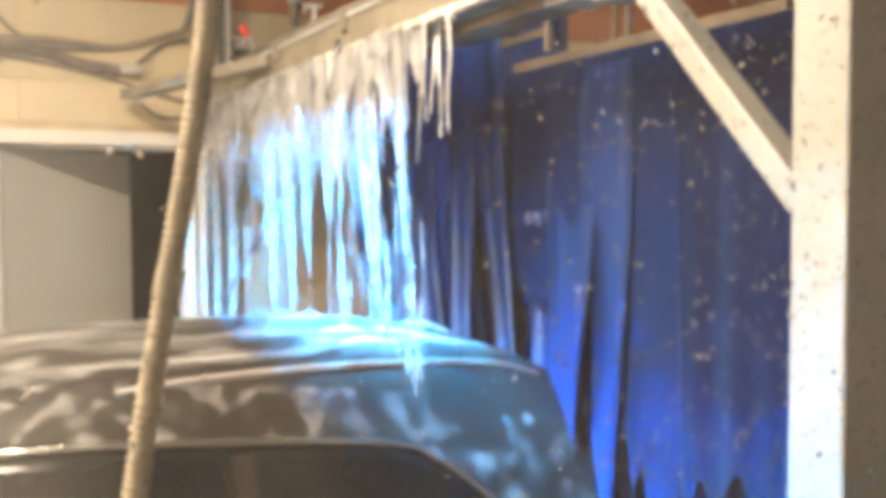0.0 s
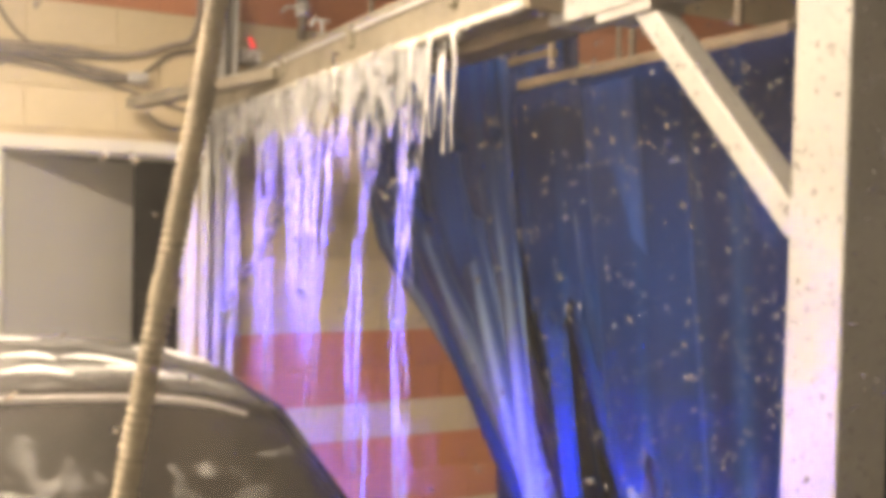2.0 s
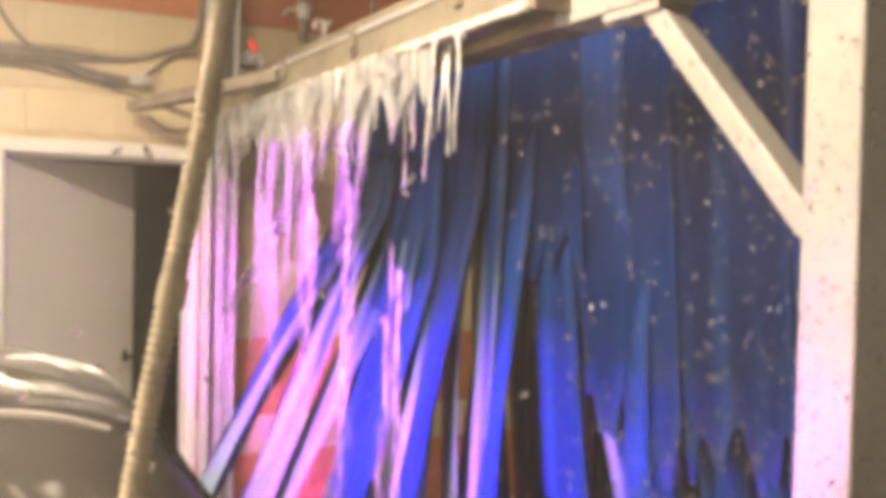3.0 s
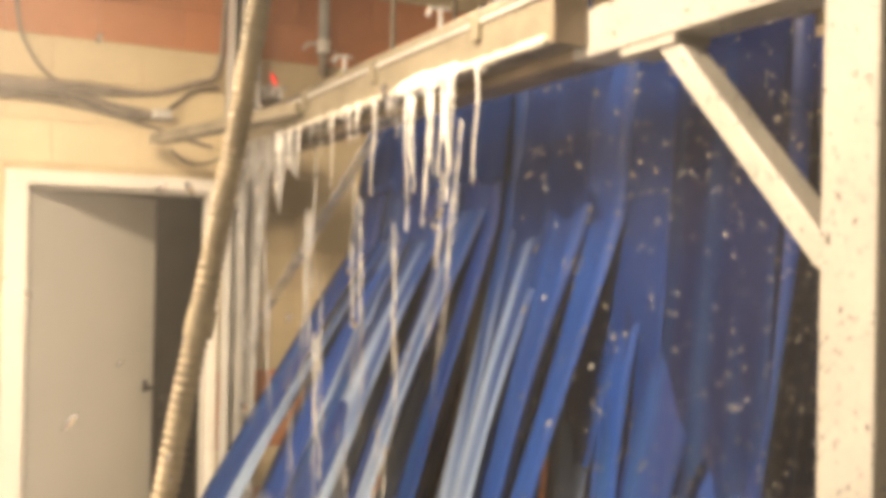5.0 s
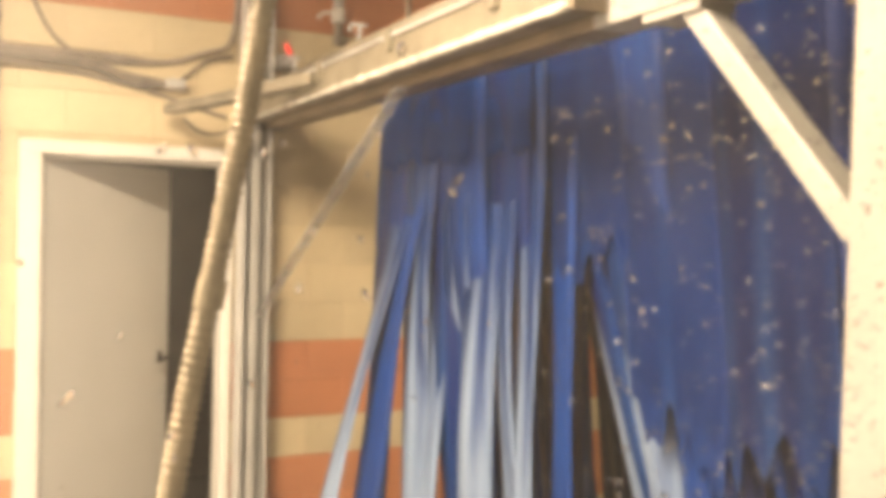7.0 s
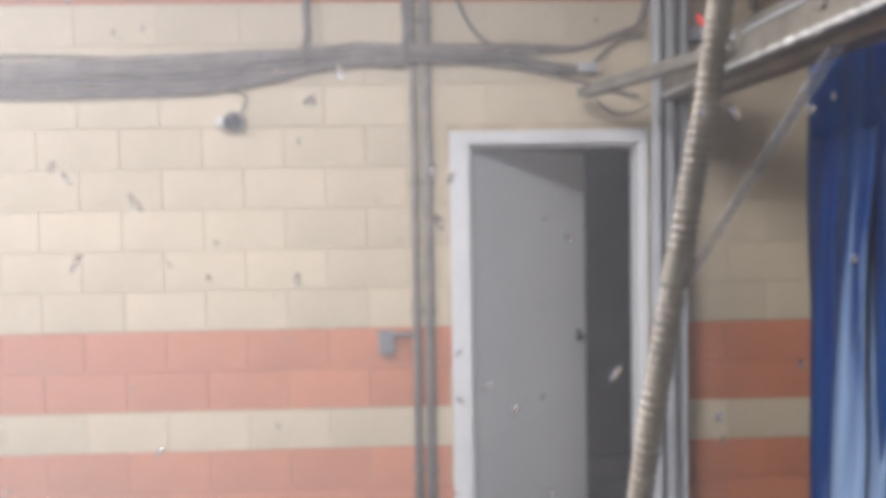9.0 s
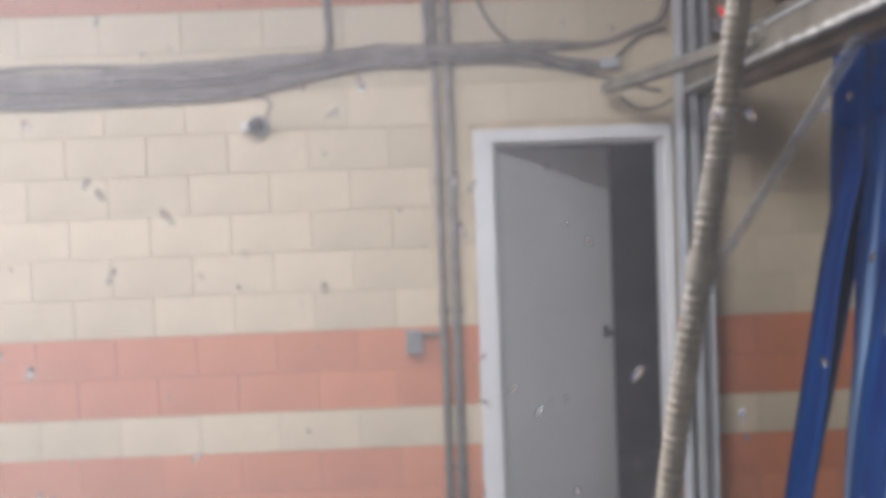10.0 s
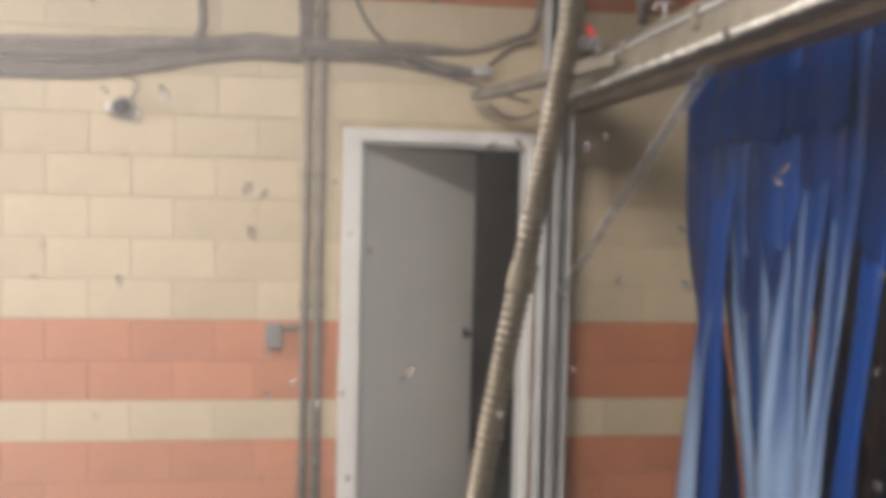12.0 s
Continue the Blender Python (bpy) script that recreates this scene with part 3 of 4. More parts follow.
across = (light_box.matrix_world.inverted().to_3x3() @ Vector((0, 1, 0))).normalized()
for k in range(14):
    x = -HALF + 2 * HALF * k / 13
    box(bm, x - 0.002, x + 0.002, -fw, fw, -0.182, -0.095)
light_turn = Matrix.Rotation(math.atan2(across.y, across.x), 4, "Z")
bm.transform(light_turn)
part("housing", bm, BLACK, light_box)
for k in (-0.35, 0.35):
    bm = bmesh.new()
    top = light_box.matrix_world.inverted() @ Vector((-0.2, -2.0 + k, 3.76))
    low = light_box.matrix_world.inverted() @ Vector((-0.2, -2.0 + k, 3.68))
    rod(bm, low, top, 0.008)
    part("hanger", bm, GALV, light_box)
drum = new("colour_drum")
drum.parent = light_box
for i, c in enumerate(COLOURS):
    a = 2 * math.pi * i / FACES
    bm = bmesh.new()
    u, d = Vector((0, math.cos(a), math.sin(a))), Vector((0, math.sin(a), -math.cos(a)))
    h = face_w / 2 - 0.001
    corner = [d * R + u * s * h + Vector((e * HALF, 0, 0)) for s, e in ((-1, -1), (-1, 1), (1, 1), (1, -1))]
    inner = [v - d * 0.01 - u * (0.002 if k > 1 else -0.002) for k, v in enumerate(corner)]
    vo, vi = [bm.verts.new(v) for v in corner], [bm.verts.new(v) for v in inner]
    bm.faces.new(vo)
    bm.faces.new(vi[::-1])
    for k in range(4):
        bm.faces.new((vo[k], vi[k], vi[(k + 1) % 4], vo[(k + 1) % 4]))
    bmesh.ops.recalc_face_normals(bm, faces=bm.faces)
    part("light_face", bm, glow("light_face_colour", c, 22000) if c else BLACK, drum)

# ---- blue cloth curtains ----
CURTAIN_Y0, CURTAIN_Y1 = -0.80, -3.55
LEFT = ((0, 7), (0.5, 14), (1, 7), (1.5, 14), (2, 21), (2.25, 5), (2.5, -17), (3, -26), (3.5, -8), (4, 10), (4.5, -8), (5, -25), (5.5, -21), (6, -3), (6.5, 10),
        (7, -10), (7.5, -16), (8, 2), (8.5, 10), (9, 0), (9.5, -6), (10, -6), (10.5, 4), (11, 12), (11.5, 8), (12, 0))
RIGHT = ((0, 2), (0.5, 10), (1, 4), (1.5, 4), (2, 10), (2.25, 16), (2.5, 20), (3, 4), (3.5, -6), (4, 5), (4.5, -2), (5, -9), (5.5, -7), (6, 3), (6.5, 4),
         (7, 9), (7.5, 3), (8, 0), (8.5, 4), (9, -2), (9.5, -4), (10, -4), (10.5, 3), (11, 7), (11.5, 5), (12, 0))


def strip_mesh(width, length, seed, bend, knee, upper):
    """One hanging strip of cloth, whole at the top and cut narrow below; its upper piece, or the lower one from the knee down."""
    bm = bmesh.new()
    n = 8 if upper else 14
    a, b = (0.0, knee + 0.012) if upper else (knee - 0.012, length)
    rows = []
    for i in range(n + 1):
        d = a + (b - a) * i / n
        t = d / length
        loose = min(1, max(0, d - 0.22) * 1.6)
        off = bend * t * t + 0.012 * math.sin(t * 7 + seed) * loose
        curl = 0.02 * math.sin(t * 4 + seed * 1.7) * loose
        w = width * (1 - 0.32 * min(1, max(0, d - 0.36) / 0.8)) / 2
        sway = 0.03 * math.sin(t * 3.3 + seed * 2.3) * t
        rows.append([(off + curl, -w + sway, -d), (off + 0.3 * curl, -w * 0.4 + sway, -d), (off - 0.3 * curl, w * 0.4 + sway, -d), (off - curl, w + sway, -d)])
    front = [[bm.verts.new(v) for v in r] for r in rows]
    back = [[bm.verts.new((v[0] + 0.004, v[1], v[2])) for v in r] for r in rows]
    for i in range(n):
        for k in range(3):
            bm.faces.new((front[i][k], front[i + 1][k], front[i + 1][k + 1], front[i][k + 1]))
            bm.faces.new((back[i][k], back[i][k + 1], back[i + 1][k + 1], back[i + 1][k]))
        bm.faces.new((front[i][0], back[i][0], back[i + 1][0], front[i + 1][0]))
        bm.faces.new((front[i][3], front[i + 1][3], back[i + 1][3], back[i][3]))
    if not upper:
        bm.faces.new([*front[n], *back[n][::-1]])
    bmesh.ops.recalc_face_normals(bm, faces=bm.faces)
    return bm


SWINGING, LOWERED, PANELS = [], [], []


def curtain(x, top, cut, low, y0, y1, count, mats, delay, gain, label, zones=(), share=(0.0, 1.0), lowered=False):
    c = thing("cloth_curtain", pose(x, 0, top), label, "cloth curtain", "wash curtains")
    part("header_bar", boxes((-0.02, 0.02, y1, y0, 0.0, 0.03), bevel=0.004), STAINED, c)
    for y in (y0 + 0.15 * (y1 - y0), y0 + 0.85 * (y1 - y0)):
        bm = bmesh.new()
        rod(bm, (0, y, 0.05), (0, y, (3.93 if lowered else 3.76) - top), 0.012)
        part("hanger", bm, STAINED, c)
    panels = max(1, round(abs(y1 - y0) / 0.42))
    for p in range(panels):
        w = abs(y1 - y0) / panels / 2 + 0.025
        yc = y0 + (y1 - y0) * (p + 0.5) / panels
        bm = bmesh.new()
        ny, nz, grid = 24, 7, []
        for k in range(ny + 1):
            u = 2 * k / ny - 1
            drop = (top - cut) * (1.7 if x == 1.52 and p else 1.0) * (1 + (0.15 if share[0] == 0 else 0.22) * noise.noise((u * 5 + p * 5, x, 1)))
            grid.append([bm.verts.new((-0.018 + 0.006 * math.sin(u * 5 + x * 5 + p) * i / nz, u * w, -drop * i / nz)) for i in range(nz + 1)])
        fs = [bm.faces.new((grid[k][i], grid[k][i + 1], grid[k + 1][i + 1], grid[k + 1][i])) for k in range(ny) for i in range(nz)]
        bmesh.ops.solidify(bm, geom=fs, thickness=0.004)
        sheet = part("upper_cloth", bm, UPPER_BRIGHT if share[0] == 0 and mats[0] is BLUE_SHEET else BLUE if p == 2 else mats[0], c, "uncut blue upper cloth", smooth=True)
        PANELS.append((sheet, (0, yc, 0), share[0] + (share[1] - share[0]) * (p + 0.5) / panels, delay, gain))
    top_z = top - 0.03
    rng = random.Random(int(x * 100))
    step = (y1 - y0) / count
    meshes = []
    for k in range(6):
        pair, knee = [], (0.36, 0.5, 0.68, 0.44, 0.6, 0.3)[k]
        for upper in (True, False):
            ob = part("strip", strip_mesh(abs(step) * 2.9, top_z - low, k * 1.3 + x, 0.05 + 0.03 * (k % 3), knee, upper), mats[1 + k % (len(mats) - 1)], c, smooth=True)
            pair.append(ob.data)
            bpy.data.objects.remove(ob)
        meshes.append((pair, knee))
    for i in range(count):
        f = share[0] + (share[1] - share[0]) * (i + 0.5) / count
        pair, knee = meshes[rng.randrange(6)]
        for end, cloths in zones:
            if f <= end:
                pair = [me.copy() for me in pair]
                for me in pair:
                    me.materials[0] = cloths[i % len(cloths)]
                break
        ob = new("strip", pair[0])
        ob.parent = c
        tail = new("strip_tail", pair[1])
        tail.parent = ob
        SWINGING.append((ob, tail, knee, (rng.uniform(-0.02, 0.01), y0 + step * (i + 0.5), top_z - top), f, delay + rng.uniform(-0.08, 0.08), gain * rng.uniform(0.9, 1.08), rng.uniform(-1.8, 1.8)))
    if lowered:
        LOWERED.append((c, x, top))
    return c


# darker cloths towards the right end stand for the shade there
FRONT = ((0.5, (SOAPY, BLUE, SOAPY, BLUE_SHEET, SOAPY)), (0.7, (BLUE_SHEET, SOAPY, BLUE)), (0.82, (BLUE_SHEET, BLUE, BLUE_SHEET)), (1.0, (BLUE, BLUE_SHEET, SHADED_BLUE)))
SECOND = ((0.45, (BLUE, BLUE_SHEET, BLUE)), (1.0, (SHADED_BLUE, BLUE, SHADED_BLUE)))
curtain(1.50, 2.425, 2.1, 0.22, -0.86, -2.1, 13, (BLUE_SHEET, BLUE, SOAPY, BLUE_SHEET), 0.0, 1.0, "wet blue cloth curtain cut into soapy strips", FRONT, (0.0, 0.5))
curtain(1.52, 2.425, 1.75, 0.22, -2.26, -3.38, 13, (BLUE_SHEET, BLUE, SOAPY, BLUE_SHEET), 0.0, 1.0, "wet blue cloth curtain hung beside the steel post", FRONT, (0.5, 1.0), True)
curtain(1.85, 2.46, 2.1, 0.25, -0.78, -1.95, 14, (BLUE_SHEET, BLUE, BLUE, SHADED_BLUE), 0.12, 0.8, "wet blue cloth curtain cut into strips, some coloured as shaded", SECOND, (0.0, 0.47))
curtain(1.87, 2.44, 2.1, 0.25, -2.2, -3.4, 15, (BLUE_SHEET, BLUE, BLUE, SHADED_BLUE), 0.12, 0.8, "wet blue cloth curtain beside the steel post, strips coloured as shaded", SECOND, (0.5, 1.0), True)
curtain(2.2, 3.12, 2.5, 0.3, -0.58, -1.46, 9, (BLUE_SHEET, SHADED_BLUE, BLUE), 0.25, 0.6, "tall blue rear cloth curtain cut into strips")
curtain(2.3, 2.4, 2.2, 0.3, -1.5, -3.2, 20, (SHADED_BLUE, SHADED_BLUE, BLUE), 0.25, 0.6, "rear blue cloth curtain in strips coloured as shaded", (), (0.3, 1.0), True)

# ---- foam ----
FOAMS = []


def thread(bm, y, z, length, width, seed):
    """A drawn-out lumpy thread of foam."""
    def radius(t):
        lump = 0.75 + 0.9 * abs(noise.noise((t * 9 * length + seed, seed, 0)))
        return max(0.0011, width * (0.3 + 0.7 * (1 - t) ** 1.4) * lump)
    m = max(5, int(length * 12))
    pts = [(0.006 * math.sin(seed + k * 1.3), y + 0.03 * noise.noise((k * 0.45, seed, 3)) * min(1, k / 4), z - length * k / m) for k in range(m + 1)]
    tube(bm, pts, radius, n=6, sub=4)


def strand_mesh(length, width, seed):
    bm = bmesh.new()
    thread(bm, 0, 0, length, width, seed)
    for v in bm.verts:
        v.co.x *= 0.6
    return bm


def streak_mesh(rng, seed):
    """Several thin threads that run down together."""
    bm = bmesh.new()
    for k in range(rng.randint(3, 6)):
        thread(bm, rng.uniform(-0.05, 0.05), -rng.uniform(0, 0.35), rng.uniform(0.3, 0.95), rng.uniform(0.004, 0.011), seed + k * 7.7)
    for v in bm.verts:
        v.co.x *= 0.6
    return bm


def web_mesh(width, rng, deep, base=0.1):
    """A sheet of foam stretched between drips: arches between long points, with a thick rim along its torn lower edge."""
    bm = bmesh.new()
    n, m = 90, 10
    drips, u = [], rng.uniform(0.02, 0.1)
    while u < 1:
        drips.append((u, rng.choice((0.12, 0.2, 0.3, 0.5, 0.8)) * deep * rng.uniform(0.7, 1.2), rng.uniform(0.03, 0.085)))
        u += rng.uniform(0.13, 0.38)
    seed = rng.uniform(0, 90)
    grid = []
    for k in range(n + 1):
        u = k / n
        ln = 0.02 + base * deep * (1 + noise.noise((u * 5, seed, 2))) + max(d * math.exp(-abs(u - c) / w) for c, d, w in drips)
        side = 0.06 * noise.noise((u * 3, seed, 5))
        grid.append([bm.verts.new((0.01 * math.sin(u * 13 + seed + i * 0.4) * i / m, (u - 0.5) * width + side * (i / m) ** 2, -ln * i / m)) for i in range(m + 1)])
    fs = []
    for k in range(n):
        for i in range(m):
            fs.append(bm.faces.new((grid[k][i], grid[k + 1][i], grid[k + 1][i + 1], grid[k][i + 1])))
    edge = [c[m].co.copy() for c in grid]
    bmesh.ops.solidify(bm, geom=fs, thickness=0.003)
    before = len(bm.faces)
    tube(bm, edge, lambda t: 0.0012 + 0.0022 * abs(noise.noise((t * 17, seed, 8))), n=6, sub=1)
    bm.faces.ensure_lookup_table()
    for f in bm.faces[before:]:
        f.material_index = 1
    return bm


def foam():
    rng = random.Random(11)
    hang, fall, webs = [], [], []
    for k in range(10):
        o = part("foam_strand", strand_mesh(0.025 + 0.3 * rng.random() ** 2.5, rng.uniform(0.003, 0.008), k * 3.1), FOAM, None, smooth=True)
        hang.append(o.data)
        bpy.data.objects.remove(o)
    for k in range(12):
        o = part("foam_streak", streak_mesh(rng, k * 2.3 + 50), STREAK, None, smooth=True)
        fall.append(o.data)
        bpy.data.objects.remove(o)
    for k in range(7):
        o = part("foam_web", web_mesh(rng.uniform(0.4, 0.65), rng, (0.4, 0.7, 0.95)[k % 3]), VEIL, None, smooth=True)
        o.data.materials.append(STREAK)
        webs.append(o.data)
        bpy.data.objects.remove(o)
    # deep sheets that pour off at the start
    for i in range(8):
        y = -0.5 - 1.85 * i / 7 + rng.uniform(-0.08, 0.08)
        o = part("foam_web", web_mesh(rng.uniform(0.3, 0.5), rng, rng.uniform(0.8, 1.15), 0.3), VEIL, None, smooth=True)
        o.data.materials.append(STREAK)
        tagged(o, "long thin sheet of foam pouring from the trough lip", "foam", "foam sheets")
        FOAMS.append((o, "hang", y, 0.15 + 0.8 * ((i * 5) % 8) / 7, rng.uniform(-2, 2)))
    # strands that hang from the lip until they run off
    for i in range(40):
        y = -0.3 - 2.45 * (i + rng.uniform(-0.7, 0.7)) / 39
        o = tagged(new("foam_strand", rng.choice(hang)), "white foam strand hanging from the trough lip", "foam", "foam strands")
        end = 6.15 if i in (27, 31) else 5.3 + 0.5 * rng.random()
        FOAMS.append((o, "hang", y, end, rng.uniform(-3, 3)))
    for i in range(9):
        y = -0.48 - 1.8 * i / 8 + rng.uniform(-0.06, 0.06)
        o = tagged(new("foam_web", webs[i % 7]), "torn white sheet of foam hanging from the trough lip", "foam", "foam sheets")
        FOAMS.append((o, "hang", y, (5.05 if y > -1.0 else 4.3) + 0.25 * rng.random(), rng.uniform(-2, 2)))
    # the last clumps, pushed over the lip
    for y, size in ((-2.30, 0.05), (-2.42, 0.075), (-2.56, 0.055), (-1.0, 0.03)):
        bm = bmesh.new()
        bmesh.ops.create_icosphere(bm, subdivisions=3, radius=1)
        for v in bm.verts:
            k = 1 + 0.5 * noise.noise(v.co * 1.7 + Vector((y * 9, 0, 0))) + 0.2 * noise.noise(v.co * 5)
            v.co = Vector((v.co.x * 0.25, v.co.y * 1.5, v.co.z * (0.3 if v.co.z > 0 else 0.5))) * k * size
        for k in range(3):
            thread(bm, rng.uniform(-0.7, 0.7) * size, -0.3 * size, rng.uniform(0.15, 0.5), rng.uniform(0.004, 0.008), y * 31 + k * 5)
        o = tagged(part("foam_clump", bm, FOAM, None, smooth=True), "thick white clump of foam dripping over the lip", "foam", "foam clumps")
        FOAMS.append((o, "clump", y, 5.02 + 0.04 * rng.random(), rng.uniform(-2, 2)))
    # streaks that lie in the tray and run down
    for i in range(110):
        start = -1.0 + 4.3 * i / 84 if i < 84 else 3.4 + 1.7 * (i - 84) / 26
        y = -0.4 - 2.25 * rng.random() ** 1.1
        o = tagged(new("foam_streak", rng.choice(fall)), "long white streaks of foam running down", "foam", "foam streaks")
        FOAMS.append((o, "run", y, start, rng.uniform(-4, 4)))


foam()

# ---- car ----
car = thing("car", pose(0, 0, 0), "dark wet car with foam on its roof", "car")
# its own space: x back, tail of the roof at 0, wheels on z = 0


def car_shell(stations, half):
    """Lofts cross-sections along x: each station is x, sill z, belt z, top z, half width, top half width."""
    bm = bmesh.new()
    rings = []
    for x, z0, zb, zt, w, wt in stations:
        prof = [(-w * 0.93, z0), (-w, z0 + 0.15), (-w * 1.0, (z0 + zb) / 2), (-w * 0.97, zb)]
        for k in range(1, 8):
            t = k / 8
            a = -w * 0.97 + (w * 0.97 - wt) * min(1, t * 1.4) if t < 0.72 else -wt * (1 - (t - 0.72) / 0.28 * 0.75)
            z = zb + (zt - zb) * (1 - (1 - t) ** 2.1)
            prof.append((a, z))
        prof.append((0, zt + 0.012))
        full = prof + [(-y, z) for y, z in prof[-2::-1]]
        rings.append([bm.verts.new((x, y, z)) for y, z in full])
    for r0, r1 in zip(rings, rings[1:]):
        for k in range(len(r0) - 1):
            bm.faces.new((r0[k], r0[k + 1], r1[k + 1], r1[k]))
        bm.faces.new((r0[-1], r0[0], r1[0], r1[-1]))
    bm.faces.new(rings[0])
    bm.faces.new(rings[-1][::-1])
    bmesh.ops.recalc_face_normals(bm, faces=bm.faces)
    return bm


HALF_W = 0.88
body = car_shell([(-3.75, 0.35, 0.55, 0.62, 0.6, 0.5), (-3.6, 0.25, 0.66, 0.74, 0.8, 0.62), (-3.0, 0.22, 0.82, 0.9, 0.87, 0.7), (-2.55, 0.22, 0.9, 0.99, 0.88, 0.7),
                  (-2.2, 0.22, 0.93, 1.18, 0.88, 0.66), (-1.85, 0.22, 0.94, 1.37, 0.88, 0.62), (-1.45, 0.22, 0.95, 1.445, 0.88, 0.6), (-0.9, 0.22, 0.96, 1.455, 0.88, 0.59),
                  (-0.45, 0.22, 0.97, 1.44, 0.88, 0.58), (-0.15, 0.22, 0.98, 1.40, 0.88, 0.56), (0.04, 0.22, 0.985, 1.335, 0.87, 0.55), (0.15, 0.22, 0.98, 1.19, 0.86, 0.57),
                  (0.28, 0.24, 0.93, 0.98, 0.84, 0.6), (0.36, 0.28, 0.86, 0.9, 0.8, 0.6), (0.40, 0.34, 0.7, 0.74, 0.72, 0.56)], HALF_W)
part("body", body, CAR_PAINT, car, "dark glossy car body", smooth=True)
SIDE_ROWS = ((-1.85, 0.94, 1.37, 0.88, 0.62), (-1.45, 0.95, 1.445, 0.88, 0.6), (-0.9, 0.96, 1.455, 0.88, 0.59), (-0.45, 0.97, 1.44, 0.88, 0.58),
             (-0.15, 0.98, 1.40, 0.88, 0.56), (0.04, 0.985, 1.335, 0.87, 0.55), (0.15, 0.98, 1.19, 0.86, 0.57))


def side_y(x, z):
    """Half width of the cabin at x and height z."""
    rows = SIDE_ROWS
    for r0, r1 in zip(rows, rows[1:]):
        if x <= r1[0]:
            break
    f = max(0, min(1, (x - r0[0]) / (r1[0] - r0[0])))
    zb, zt, wd, wt = (p + (q - p) * f for p, q in zip(r0[1:], r1[1:]))
    t = 1 - (1 - max(0, min(1, (z - zb) / (zt - zb)))) ** (1 / 2.1)
    return wd * 0.97 + (wt - wd * 0.97) * min(1, t * 1.4) if t < 0.72 else wt * (1 - (t - 0.72) / 0.28 * 0.75)


def side_sheet(top, x0, x1, low, side, lift, nx=24, nz=8):
    """A thin sheet that follows the side of the cabin between two heights."""
    bm = bmesh.new()
    grid = []
    for i in range(nx + 1):
        x = x0 + (x1 - x0) * i / nx
        za, zb = low(x), top(x)
        col = []
        for k in range(nz + 1):
            z = za + (zb - za) * k / nz
            col.append(bm.verts.new((x, side * (side_y(x, z) + lift), z)))
        grid.append(col)
    fs = [bm.faces.new((grid[i][k], grid[i + 1][k], grid[i + 1][k + 1], grid[i][k + 1])) for i in range(nx) for k in range(nz)]
    bmesh.ops.solidify(bm, geom=fs, thickness=0.006)
    bmesh.ops.recalc_face_normals(bm, faces=bm.faces)
    return bm


TRIM_LINE = ((-1.85, 1.26), (-1.56, 1.295), (-1.15, 1.275), (-0.63, 1.22), (-0.49, 1.16), (-0.38, 1.07), (-0.33, 0.99))


def trim_z(x):
    for (xa, za), (xb, zb) in zip(TRIM_LINE, TRIM_LINE[1:]):
        if x <= xb:
            return za + (zb - za) * max(0, (x - xa) / (xb - xa))
    return TRIM_LINE[-1][1]


for side in (-1, 1):
    for x0, x1 in ((-1.82, -1.06), (-1.0, -0.36)):
        part("side_window", side_sheet(lambda x: trim_z(x) - 0.012, x0, x1, lambda x: 0.985, side, 0.012), CAR_GLASS, car, "dark wet car window", smooth=True)
    bm = bmesh.new()
    tube(bm, [(x, side * (side_y(x, z) + 0.01), z) for x, z in TRIM_LINE], 0.011, n=6)
    part("window_trim", bm, CHROME, car, "bright window trim", smooth=True)
    part("foam_film", side_sheet(lambda x: trim_z(x) + 0.13, -1.8, -0.34, lambda x: trim_z(x) + 0.012, side, 0.022), SIDE_FILM, car, "thin foam on the roof side", smooth=True)
    part("foam_film", side_sheet(lambda x: 1.25, -0.33, 0.04, lambda x: 0.99, side, 0.022), SIDE_FILM, car, "thin foam on the rear pillar", smooth=True)
    bm = bmesh.new()
    tube(bm, [(-1.6, side * 0.62, 1.335), (-1.2, side * 0.6, 1.395), (-0.7, side * 0.6, 1.405), (-0.25, side * 0.58, 1.375), (-0.05, side * 0.57, 1.32)], 0.012, n=6)
    part("roof_rail", bm, GREYBOX, car, "dull metal roof rail")
    for x in (-2.95, -0.15):
        wheel = new("wheel")
        wheel.parent = car
        wheel.location = (x, side * 0.78, 0.31)
        bm = bmesh.new()
        rod(bm, (0, -0.1, 0), (0, 0.1, 0), 0.31, n=28)
        part("tyre", bm, RUBBER, wheel)
        bm = bmesh.new()
        rod(bm, (0, -0.105, 0), (0, 0.105, 0), 0.2, n=20)
        part("rim", bm, CHROME, wheel)
bm = bmesh.new()
p = [(0.055, -0.5, 1.315), (0.055, 0.5, 1.315), (0.27, 0.56, 1.0), (0.27, -0.56, 1.0)]
vo = [bm.verts.new((x + 0.015, y, z + 0.012)) for x, y, z in p]
vi = [bm.verts.new((x - 0.03, y, z - 0.03)) for x, y, z in p]
bm.faces.new(vo), bm.faces.new(vi[::-1])
for k in range(4):
    bm.faces.new((vo[k], vi[k], vi[(k + 1) % 4], vo[(k + 1) % 4]))
bmesh.ops.recalc_face_normals(bm, faces=bm.faces)
part("rear_window", bm, CAR_GLASS, car, "dark wet rear window")
# foam lying on the car
STATION = ((-1.85, 1.37), (-1.45, 1.445), (-0.9, 1.455), (-0.45, 1.44), (-0.15, 1.40), (0.04, 1.335), (0.15, 1.19), (0.28, 0.98))


